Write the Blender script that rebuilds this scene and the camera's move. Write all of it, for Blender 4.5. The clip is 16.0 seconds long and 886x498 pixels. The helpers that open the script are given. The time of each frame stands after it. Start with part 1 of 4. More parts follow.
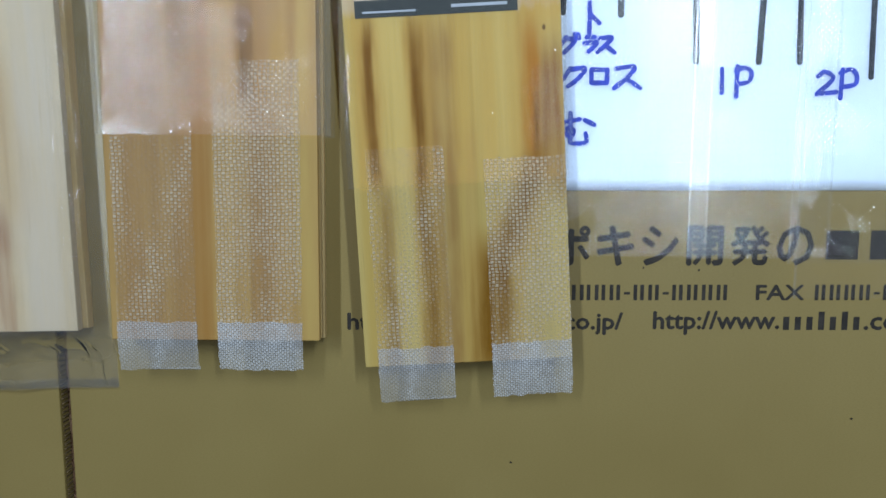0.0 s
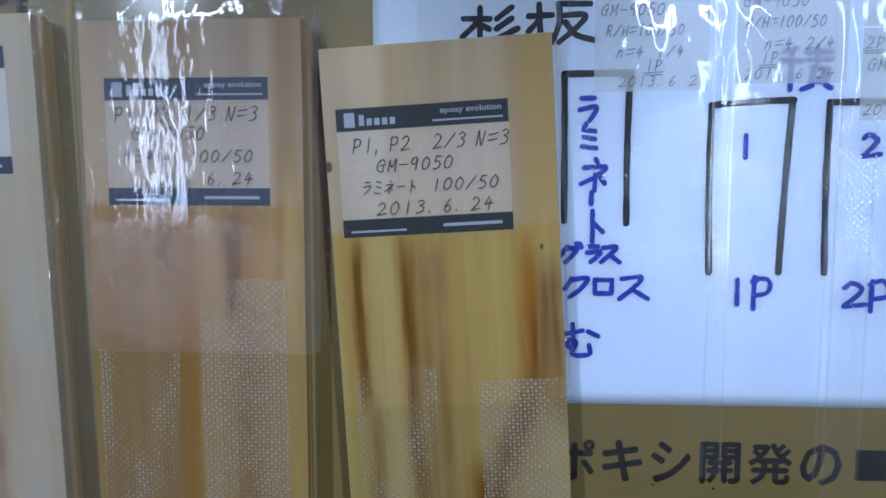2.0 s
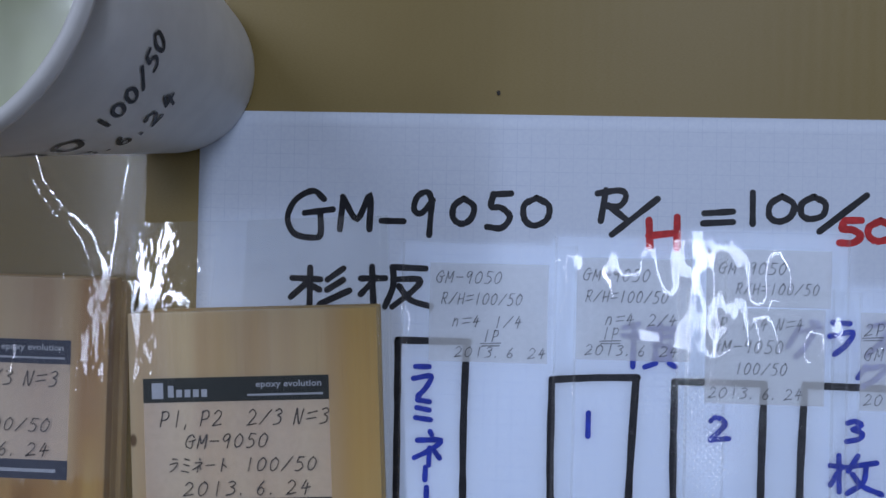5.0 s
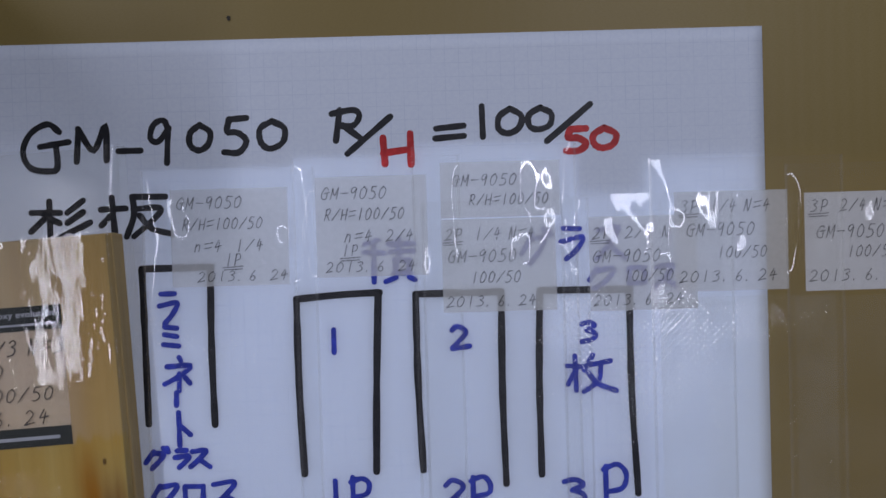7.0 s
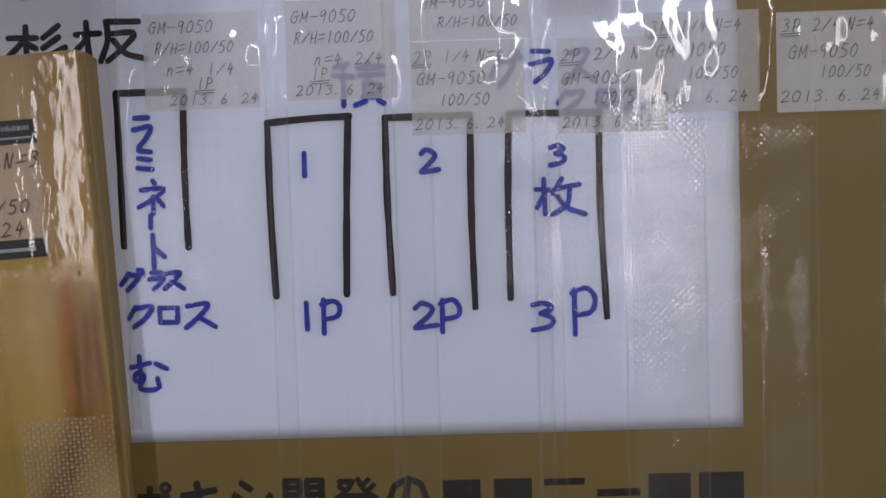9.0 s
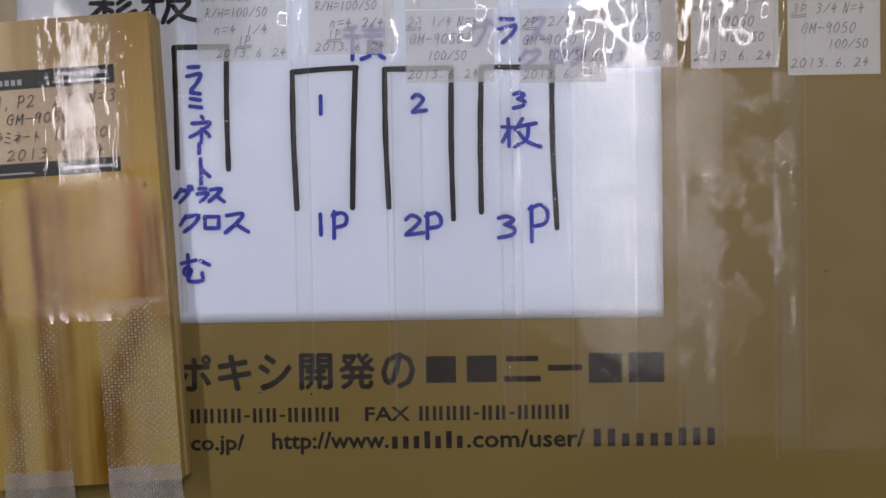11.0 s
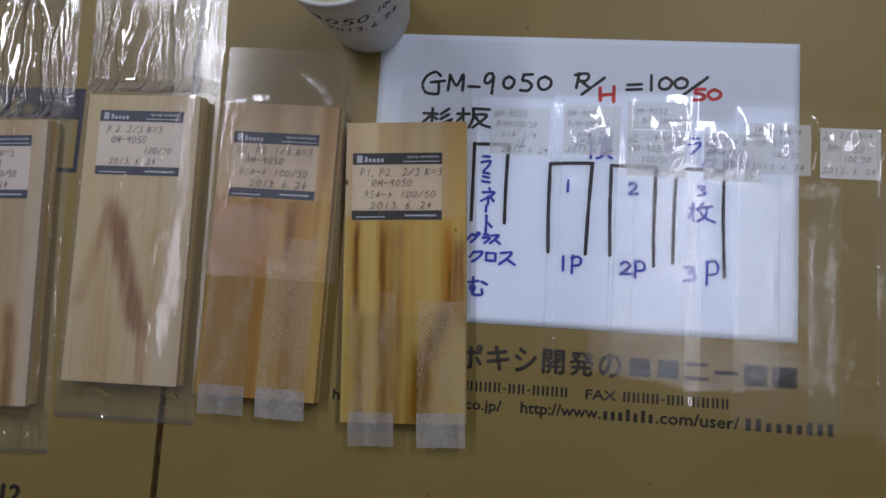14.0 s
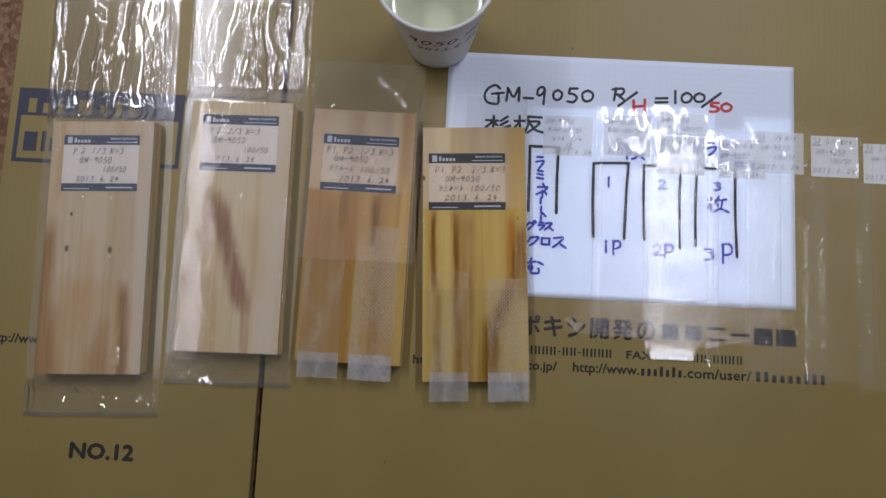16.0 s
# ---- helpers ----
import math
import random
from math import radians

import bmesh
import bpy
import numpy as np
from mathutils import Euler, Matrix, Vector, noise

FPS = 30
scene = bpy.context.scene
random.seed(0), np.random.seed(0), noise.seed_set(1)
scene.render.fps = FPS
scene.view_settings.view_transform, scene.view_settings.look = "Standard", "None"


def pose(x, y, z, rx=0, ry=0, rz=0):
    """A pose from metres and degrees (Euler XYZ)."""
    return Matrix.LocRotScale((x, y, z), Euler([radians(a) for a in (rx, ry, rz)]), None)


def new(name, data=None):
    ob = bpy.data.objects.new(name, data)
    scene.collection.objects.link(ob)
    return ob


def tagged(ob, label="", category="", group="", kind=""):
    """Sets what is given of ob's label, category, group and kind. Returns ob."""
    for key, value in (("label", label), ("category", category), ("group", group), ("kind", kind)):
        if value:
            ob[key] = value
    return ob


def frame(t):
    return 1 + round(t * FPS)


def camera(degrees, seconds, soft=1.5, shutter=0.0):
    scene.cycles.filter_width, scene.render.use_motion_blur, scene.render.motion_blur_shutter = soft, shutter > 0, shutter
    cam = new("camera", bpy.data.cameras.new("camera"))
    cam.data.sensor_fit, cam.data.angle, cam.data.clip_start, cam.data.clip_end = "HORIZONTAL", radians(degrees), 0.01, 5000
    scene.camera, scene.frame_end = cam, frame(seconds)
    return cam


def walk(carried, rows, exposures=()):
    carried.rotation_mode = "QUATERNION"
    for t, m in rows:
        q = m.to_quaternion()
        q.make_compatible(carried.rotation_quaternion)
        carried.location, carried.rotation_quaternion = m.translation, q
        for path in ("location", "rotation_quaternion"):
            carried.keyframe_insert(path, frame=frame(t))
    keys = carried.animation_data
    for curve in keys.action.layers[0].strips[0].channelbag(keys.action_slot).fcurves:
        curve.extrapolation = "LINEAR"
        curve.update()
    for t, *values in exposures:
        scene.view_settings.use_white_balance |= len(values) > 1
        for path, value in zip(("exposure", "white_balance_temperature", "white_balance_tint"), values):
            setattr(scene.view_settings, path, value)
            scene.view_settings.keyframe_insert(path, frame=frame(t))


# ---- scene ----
cam = camera(73.4, 16.0)
METRES, EYE, TILT, LEAN, TURN = 0.83, 0.2535, -90.0, 0.0, 0.0
ROWS = [
    (0.0, 0.0, 0.0, 0.0, -0.0, -5.62, 0.01),
    (0.5, 0.0222, 0.0053, 0.0174, -0.07, -4.35, 0.82),
    (1.0, 0.0218, 0.012, 0.0474, 1.62, -4.8, 1.34),
    (1.5, 0.0212, 0.02, 0.0737, 2.78, -5.19, 0.75),
    (2.0, 0.0202, 0.0229, 0.0999, 3.54, -5.1, 0.28),
    (2.5, 0.0207, 0.0239, 0.1379, 4.32, -4.81, -0.16),
    (3.0, 0.0285, 0.0333, 0.1642, 3.58, -3.2, -0.1),
    (5.5, 0.1105, 0.0494, 0.1941, 1.31, 0.35, -1.39),
    (6.0, 0.1377, 0.0471, 0.1804, 0.58, -0.14, -0.44),
    (6.5, 0.1573, 0.0461, 0.172, -0.01, -0.59, 0.32),
    (7.0, 0.187, 0.0461, 0.1637, -0.61, -0.76, 1.68),
    (7.5, 0.2067, 0.0479, 0.1586, -0.33, -0.97, 2.63),
    (8.0, 0.2204, 0.0459, 0.1374, -0.14, -1.21, 3.02),
    (8.5, 0.2117, 0.0444, 0.1178, 0.21, -1.29, 2.69),
    (9.0, 0.2041, 0.043, 0.0898, 0.65, -1.56, 1.72),
    (9.5, 0.1955, 0.0407, 0.0546, 1.12, -2.29, 1.14),
    (12.0, 0.2216, -0.0909, 0.0438, 0.48, 1.92, 0.9),
    (12.5, 0.2135, -0.1151, 0.0522, 0.89, 3.96, 0.88),
    (13.0, 0.1765, -0.1386, 0.0564, 2.54, 6.19, -0.13),
    (13.5, 0.1417, -0.1658, 0.0484, 3.64, 6.5, -1.7),
    (14.0, 0.0772, -0.2047, 0.0154, 4.21, 5.16, -3.49),
    (14.5, 0.0284, -0.231, 0.0126, 5.28, 4.38, -4.38),
    (15.0, -0.0071, -0.2561, -0.0024, 5.67, 4.36, -4.6),
    (15.5, -0.0171, -0.279, -0.0118, 2.21, 5.37, -3.97),
    (16.0, -0.0178, -0.2969, -0.019, 0.43, 5.97, -2.92),
]
LAMP_POWER = 6.4
EXPOSURES = (
    (0.0, 0.58, 5750, 7), (1.0, 0.15, 5450, 11), (2.0, -0.18, 5250, 15), (3.0, -0.36, 5150, 17), (5.5, -0.62, 5950, 22), (7.0, -0.78, 6450, 25), (8.5, -0.8, 7100, 26),
    (9.5, -0.82, 7550, 27), (11.5, -0.2, 7500, 25), (12.0, -0.1, 7450, 22), (13.0, -0.32, 7000, 22), (14.0, -0.46, 6700, 22), (15.0, -0.26, 6650, 22), (16.0, -0.06, 6700, 22),
)
walk(cam, [(t, pose(0, 0, EYE, TILT, LEAN, TURN) @ pose(METRES * x, METRES * y, METRES * z, 90 + pitch, roll, yaw)) for t, x, y, z, yaw, pitch, roll in ROWS], EXPOSURES)

# ---- world and light ----
world = bpy.data.worlds.new("room_world")
scene.world = world
world.use_nodes = True
world.node_tree.nodes["Background"].inputs[0].default_value = (0.75, 0.86, 1.0, 1)
world.node_tree.nodes["Background"].inputs[1].default_value = 0.05

ROOM_H = 1.66
LAMPS = ((0.74, 0.29, 0.6), (-0.94, 0.24, 0.6), (0.74, 1.15, 2.2), (-0.94, 1.10, 2.2))
for lx, ly, share in LAMPS:
    data = bpy.data.lights.new("fluorescent_lamp", "AREA")
    data.shape, data.size, data.size_y = "RECTANGLE", 0.09, 0.95
    data.energy, data.color = LAMP_POWER * share, (0.80, 0.90, 1.0)
    ob = new("fluorescent_lamp", data)
    ob.matrix_world = pose(lx, ly, ROOM_H - 0.112)

MM = 0.001


# ---- materials ----
class Nodes:
    """A small builder for node materials."""

    def __init__(self, name):
        self.mat = bpy.data.materials.new(name)
        self.mat.use_nodes = True
        self.tree = self.mat.node_tree
        self.tree.nodes.clear()
        self.out = self.tree.nodes.new("ShaderNodeOutputMaterial")
        self.coord = self.add("ShaderNodeTexCoord").outputs["Object"]

    def add(self, kind, **settings):
        node = self.tree.nodes.new(kind)
        for key, value in settings.items():
            setattr(node, key, value)
        return node

    def put(self, socket, value):
        if isinstance(value, bpy.types.NodeSocket):
            self.tree.links.new(value, socket)
        elif isinstance(value, tuple) and len(value) == 3 and socket.type == "RGBA":
            socket.default_value = (*value, 1)
        else:
            socket.default_value = value

    def math(self, op, a, b=0.0, clamp=False):
        node = self.add("ShaderNodeMath", operation=op, use_clamp=clamp)
        self.put(node.inputs[0], a)
        self.put(node.inputs[1], b)
        return node.outputs[0]

    def scaled(self, sx, sy, sz, shift=(0.0, 0.0, 0.0)):
        node = self.add("ShaderNodeMapping")
        self.put(node.inputs["Vector"], self.coord)
        node.inputs["Scale"].default_value = (sx, sy, sz)
        node.inputs["Location"].default_value = shift
        return node.outputs[0]

    def noise(self, vector, scale=1.0, detail=4.0, rough=0.55):
        node = self.add("ShaderNodeTexNoise")
        self.put(node.inputs["Vector"], vector)
        node.inputs["Scale"].default_value = scale
        node.inputs["Detail"].default_value = detail
        node.inputs["Roughness"].default_value = rough
        return node.outputs[0]

    def ease(self, value, a, b, lo=0.0, hi=1.0):
        node = self.add("ShaderNodeMapRange", interpolation_type="SMOOTHSTEP")
        self.put(node.inputs["Value"], value)
        for key, v in (("From Min", a), ("From Max", b), ("To Min", lo), ("To Max", hi)):
            node.inputs[key].default_value = v
        return node.outputs[0]

    def mix(self, factor, a, b, kind="MIX"):
        node = self.add("ShaderNodeMix", data_type="RGBA", blend_type=kind)
        self.put(node.inputs[0], factor)
        self.put(node.inputs[6], a)
        self.put(node.inputs[7], b)
        return node.outputs[2]

    def bump(self, height, strength, distance):
        node = self.add("ShaderNodeBump")
        self.put(node.inputs["Height"], height)
        node.inputs["Strength"].default_value = strength
        node.inputs["Distance"].default_value = distance
        return node.outputs[0]

    def surface(self, colour, rough=0.6, normal=None, specular=0.4, alpha=None, metal=0.0):
        node = self.add("ShaderNodeBsdfPrincipled")
        self.put(node.inputs["Base Color"], colour)
        self.put(node.inputs["Roughness"], rough)
        node.inputs["Specular IOR Level"].default_value = specular
        node.inputs["Metallic"].default_value = metal
        if normal is not None:
            self.put(node.inputs["Normal"], normal)
        if alpha is not None:
            self.put(node.inputs["Alpha"], alpha)
        self.finish(node.outputs[0])
        return self.mat

    def finish(self, shader):
        self.tree.links.new(shader, self.out.inputs["Surface"])

    def xyz(self):
        node = self.add("ShaderNodeSeparateXYZ")
        self.put(node.inputs[0], self.coord)
        return node.outputs


def plain(name, colour, rough=0.6, specular=0.4, speckle=0.12, scale=900.0):
    n = Nodes(name)
    grain = n.noise(n.coord, scale, 2)
    shade = n.mix(n.ease(grain, 0.3, 0.7), tuple(c * (1 - speckle) for c in colour), tuple(min(1, c * (1 + speckle)) for c in colour))
    return n.surface(shade, rough, specular=specular)


def kraft_material():
    n = Nodes("khaki_kraft_board")
    fine = n.noise(n.scaled(900, 2600, 900), 1.0, 3)
    broad = n.noise(n.coord, 7.0, 3)
    flutes = n.add("ShaderNodeTexWave", bands_direction="X", wave_profile="SIN")
    n.put(flutes.inputs["Vector"], n.scaled(1, 1, 1))
    flutes.inputs["Scale"].default_value = 60.0
    flutes.inputs["Distortion"].default_value = 0.6
    base = n.mix(n.ease(broad, 0.3, 0.7), (0.280, 0.200, 0.058), (0.315, 0.230, 0.072))
    base = n.mix(n.math("MULTIPLY", n.ease(fine, 0.35, 0.75), 0.35), base, (0.235, 0.165, 0.047))
    scuff = n.noise(n.scaled(30, 90, 30), 1.0, 5, 0.7)
    base = n.mix(n.ease(scuff, 0.66, 0.78, 0.0, 0.25), base, (0.38, 0.31, 0.15))
    height = n.math("ADD", n.math("MULTIPLY", flutes.outputs[1], 0.6), n.math("MULTIPLY", fine, 0.4))
    return n.surface(base, n.ease(fine, 0.2, 0.8, 0.42, 0.58), n.bump(height, 0.10, 0.0004), 0.45)


def cork_material():
    n = Nodes("brown_cork")
    cell = n.add("ShaderNodeTexVoronoi")
    n.put(cell.inputs["Vector"], n.coord)
    cell.inputs["Scale"].default_value = 190.0
    tone = n.add("ShaderNodeSeparateColor")
    n.put(tone.inputs[0], cell.outputs["Color"])
    grain = n.noise(n.coord, 420.0, 4, 0.7)
    base = n.mix(tone.outputs[0], (0.15, 0.075, 0.035), (0.34, 0.20, 0.11))
    base = n.mix(n.ease(grain, 0.55, 0.7), base, (0.05, 0.022, 0.012))
    return n.surface(base, 0.75, n.bump(grain, 0.5, 0.002), 0.3)


def grid_paper_material():
    n = Nodes("white_grid_paper")
    x, y, _ = n.xyz()
    lines = 0.0
    for axis in (x, y):
        cell = n.math("ABSOLUTE", n.math("SUBTRACT", n.math("FRACT", n.math("MULTIPLY", axis, 200.0)), 0.5))
        line = n.ease(cell, 0.465, 0.49)
        lines = n.math("MAXIMUM", line, lines)
    fibre = n.noise(n.coord, 700.0, 3)
    fade = n.noise(n.coord, 40.0, 2)
    base = n.mix(n.ease(fibre, 0.3, 0.7), (0.77, 0.84, 0.96), (0.81, 0.88, 0.985))
    base = n.mix(n.math("MULTIPLY", lines, n.ease(fade, 0.3, 0.7, 0.05, 0.26)), base, (0.42, 0.52, 0.70))
    return n.surface(base, 0.62, n.bump(fibre, 0.08, 0.0002), 0.3)


BROWN, AMBER, RUST, TAN = (0.22, 0.098, 0.006), (0.42, 0.165, 0.004), (0.30, 0.150, 0.040), (0.44, 0.265, 0.08)


def wood_material(name, pale, ripe, streaks, seed, knots=(), dry=None):
    """Cedar: long fine grain, and coloured heartwood streaks (centre, lean, half width, from, to, strength, colour), in mm and colour.
    dry: above this height (mm) the wood was never wetted with resin and is pale."""
    n = Nodes(name)
    x, y, _ = n.xyz()
    wander = n.noise(n.scaled(30, 7, 30, (seed, seed * 2.3, 0)), 1.0, 3)
    ragged = n.noise(n.scaled(240, 26, 240), 1.0, 3)
    xx = n.math("ADD", x, n.math("MULTIPLY", n.math("SUBTRACT", wander, 0.5), 0.008))
    xx = n.math("ADD", xx, n.math("MULTIPLY", n.math("SUBTRACT", ragged, 0.5), 0.0065))
    long_grain = n.noise(n.scaled(260, 4.5, 260, (seed * 3.1, seed, 0)), 1.0, 5, 0.6)
    rings = n.noise(n.scaled(75, 1.4, 75, (seed * 1.7, 0, seed)), 1.0, 3, 0.5)
    pores = n.noise(n.scaled(1900, 40, 1900), 1.0, 2)
    blotch = n.noise(n.scaled(70, 22, 70, (0, seed, seed)), 1.0, 4, 0.6)
    base = n.mix(n.ease(rings, 0.36, 0.66), pale, ripe)
    base = n.mix(n.ease(long_grain, 0.45, 0.75, 0.0, 0.45), base, tuple(c * 0.72 for c in ripe))
    for centre, lean, half, y0, y1, amount, colour in streaks:
        off = n.math("ABSOLUTE", n.math("SUBTRACT", xx, n.math("ADD", n.math("MULTIPLY", y, lean), centre * MM)))
        halo = n.ease(off, half * 0.4 * MM, half * 1.9 * MM, 0.5 * amount, 0.0)
        mask = n.ease(off, half * 0.15 * MM, half * 1.2 * MM, 1.0, 0.0)
        low = n.ease(y, (y0 - 9) * MM, (y0 + 9) * MM)
        high = n.ease(y, (y1 - 14) * MM, (y1 + 9) * MM, 1.0, 0.0)
        mask = n.math("MULTIPLY", n.math("MULTIPLY", mask, low), high)
        mask = n.math("MULTIPLY", mask, n.ease(long_grain, 0.3, 0.6, amount * 0.7, amount * 1.2))
        mask = n.math("MULTIPLY", mask, n.ease(blotch, 0.36, 0.6, 0.72, 1.0))
        if colour is BROWN or colour is AMBER:
            base = n.mix(n.math("MULTIPLY", n.math("MULTIPLY", halo, low), high), base, (0.46, 0.25, 0.045))
        base = n.mix(mask, base, colour)
    if dry is not None:
        edge = n.math("ADD", y, n.math("MULTIPLY", n.math("SUBTRACT", ragged, 0.5), 0.012))
        bare = n.mix(n.ease(rings, 0.3, 0.7), (0.66, 0.56, 0.40), (0.56, 0.43, 0.29))
        soaked = n.math("MULTIPLY", n.ease(edge, (dry - 1.5) * MM, (dry + 2.5) * MM, 0.0, 0.66), n.ease(x, 0.026, 0.036, 1.0, 0.35))
        base = n.mix(soaked, base, bare)
    for kx, ky, size in knots:
        dx = n.math("POWER", n.math("MULTIPLY", n.math("SUBTRACT", x, kx * MM), 1 / (size * MM)), 2.0)
        dy = n.math("POWER", n.math("MULTIPLY", n.math("SUBTRACT", y, ky * MM), 0.6 / (size * MM)), 2.0)
        spot = n.ease(n.math("ADD", dx, dy), 0.2, 1.2, 0.85, 0.0)
        base = n.mix(spot, base, (0.10, 0.05, 0.02))
    base = n.mix(n.ease(pores, 0.6, 0.8, 0.0, 0.25), base, (0.30, 0.17, 0.06))
    return n.surface(base, 0.42, n.bump(n.math("ADD", long_grain, pores), 0.12, 0.0003), 0.2)


def film_material(name, haze, gloss, rough, tint=(0.97, 0.97, 0.96), crinkle=0.0, dimples=None, cling=1.0, relief=0.04, fine=0.0):
    """Clear polythene film: mostly see-through, a thin milky haze, and a gloss that grows at grazing angles.
    cling: the share of gloss kept over the board; dimples: the stretch (mm) where woven cloth presses through."""
    n = Nodes(name)
    x, y, _ = n.xyz()
    clear = n.add("ShaderNodeBsdfTransparent")
    clear.inputs[0].default_value = (*tint, 1)
    milk = n.add("ShaderNodeBsdfDiffuse")
    milk.inputs[0].default_value = (0.75, 0.75, 0.78, 1)
    shine = n.add("ShaderNodeBsdfGlossy")
    shine.inputs["Roughness"].default_value = rough
    shine.inputs["Color"].default_value = (1, 1, 1, 1)
    height = n.math("MULTIPLY", n.noise(n.scaled(62, 22, 62), 1.0, 2, 0.5), crinkle)
    height = n.math("ADD", height, n.math("MULTIPLY", n.noise(n.scaled(210, 95, 210), 1.0, 2, 0.5), fine))
    shininess, past = gloss, None
    if cling < 1:
        # the loose double film shines more than the film that clings to wood
        past = n.math("MAXIMUM", n.ease(y, 0.100, 0.112), n.ease(y, -0.115, -0.105, 1.0, 0.0))
        shininess = n.ease(past, 0.0, 1.0, gloss * cling, gloss)
    if dimples:
        k = 2 * math.pi / (2.6 * MM)
        weave = n.math("MULTIPLY", n.math("SINE", n.math("MULTIPLY", x, k)), n.math("SINE", n.math("MULTIPLY", y, k)))
        place = n.math("MULTIPLY", n.ease(y, dimples[0] * MM, (dimples[0] + 15) * MM), n.ease(y, (dimples[1] - 15) * MM, dimples[1] * MM, 1.0, 0.0))
        blotch = n.ease(n.noise(n.coord, 60.0, 2), 0.3, 0.7, 0.35, 1.0)
        height = n.math("ADD", height, n.math("MULTIPLY", n.math("MULTIPLY", weave, place), n.math("MULTIPLY", blotch, relief)))
    normal = n.bump(height, 1.0, 0.0012)
    n.put(shine.inputs["Normal"], normal)
    weight = n.add("ShaderNodeFresnel")
    weight.inputs["IOR"].default_value = 1.5
    n.put(weight.inputs["Normal"], normal)
    patch = n.noise(n.coord, 45.0, 3)
    a = n.add("ShaderNodeMixShader")
    cloud = n.ease(patch, 0.3, 0.7, haze * 0.75, haze * 1.2)
    if past is not None:
        cloud = n.math("MULTIPLY", cloud, n.ease(past, 0.0, 1.0, 1.0, 0.3))
    n.put(a.inputs[0], cloud)
    n.tree.links.new(clear.outputs[0], a.inputs[1])
    n.tree.links.new(milk.outputs[0], a.inputs[2])
    b = n.add("ShaderNodeMixShader")
    n.put(b.inputs[0], n.math("MULTIPLY", weight.outputs[0], shininess, True))
    n.tree.links.new(a.outputs[0], b.inputs[1])
    n.tree.links.new(shine.outputs[0], b.inputs[2])
    n.finish(b.outputs[0])
    return n.mat


def veil_material(name, colour, cover, rough=0.6):
    """Thin translucent paper that lets what lies under it show through."""
    n = Nodes(name)
    fibre = n.noise(n.coord, 500.0, 3)
    return n.surface(n.mix(n.ease(fibre, 0.3, 0.7), tuple(c * 0.97 for c in colour), colour), rough, None, 0.3,
                     n.ease(fibre, 0.2, 0.8, cover - 0.015, cover + 0.015))


def glass_cloth_material(name, low, high, pitch=3.1, tint=(0.78, 0.64, 0.45)):
    """Woven glass yarns: warp and weft that pass over one another, with open gaps."""
    n = Nodes(name)
    x, y, _ = n.xyz()
    k = 2 * math.pi / (pitch * MM)
    sway = n.math("MULTIPLY", n.math("SUBTRACT", n.noise(n.coord, 90.0, 3), 0.5), 0.0026)
    lift = n.math("MULTIPLY", n.math("SUBTRACT", n.noise(n.scaled(110, 110, 110, (3.0, 1.0, 0.0)), 1.0, 3), 0.5), 0.0026)
    sx = n.math("SINE", n.math("MULTIPLY", n.math("ADD", x, sway), k))
    sy = n.math("SINE", n.math("MULTIPLY", n.math("ADD", y, lift), k * 1.12))
    square = [n.math("SUBTRACT", n.ease(v, -0.75, 0.75, 0.0, 2.0), 1.0) for v in (sx, sy)]
    weave = n.math("MULTIPLY", *square)
    # weft yarns on top catch the light as short dashes; warp yarns between them stay fainter
    strength = n.ease(n.noise(n.coord, 380.0, 3), 0.3, 0.7, 0.5, 1.2)
    weft = n.ease(n.math("MULTIPLY", weave, strength), 0.0, 1.0)
    warp = n.math("MULTIPLY", n.ease(n.math("MULTIPLY", weave, -1.0), 0.2, 1.0), 0.6)
    yarn = n.math("MAXIMUM", weft, warp)
    wet = n.noise(n.scaled(48, 20, 48), 1.0, 3)
    cover = n.ease(n.math("MULTIPLY", yarn, n.ease(wet, 0.36, 0.60, 0.3, 1.0)), 0.0, 1.0, low, high)
    return n.surface(tint, 0.4, n.bump(weave, 0.5, 0.0004), 0.3, cover)


def pen(name, colour, rough=0.5, density=1.0):
    n = Nodes(name)
    flow = n.noise(n.coord, 260.0, 3)
    shade = n.mix(n.ease(flow, 0.35, 0.75), colour, tuple(min(1, c * 1.5 + 0.01) for c in colour))
    return n.surface(shade, rough, None, 0.4, None if density >= 1 else n.ease(flow, 0.25, 0.7, density * 0.75, min(1.0, density * 1.15)))


KRAFT, CORK, PAPER = kraft_material(), cork_material(), grid_paper_material()
FLUTE = plain("brown_kraft_core", (0.16, 0.11, 0.05), 0.85, 0.2, 0.3)
PLASTER = plain("white_wall_paint", (0.74, 0.73, 0.70), 0.8, 0.2, 0.04, 60)
# ceiling is out of view; its grey is set to weaken bounced light
GREY_CEILING = plain("grey_ceiling_low_bounce", (0.40, 0.40, 0.40), 0.8, 0.2, 0.04, 60)
HOUSING = plain("white_lamp_enamel", (0.8, 0.8, 0.8), 0.4, 0.5, 0.03)
INK_BLACK = pen("black_marker", (0.012, 0.012, 0.016))
INK_BLUE = pen("blue_marker", (0.022, 0.045, 0.38))
INK_RED = pen("red_marker", (0.50, 0.022, 0.022))
PENCIL = pen("dark_pencil", (0.05, 0.05, 0.055), 0.6, 0.75)
NOTE_PENCIL = pen("faint_pencil", (0.08, 0.08, 0.085), 0.6, 0.5)
PRINT = pen("dark_print", (0.024, 0.018, 0.012), 0.6)
NAVY = plain("navy_print", (0.040, 0.042, 0.062), 0.5, 0.4, 0.2)
BAND_BLUE = plain("navy_label_band", (0.045, 0.055, 0.088), 0.45, 0.4, 0.15)
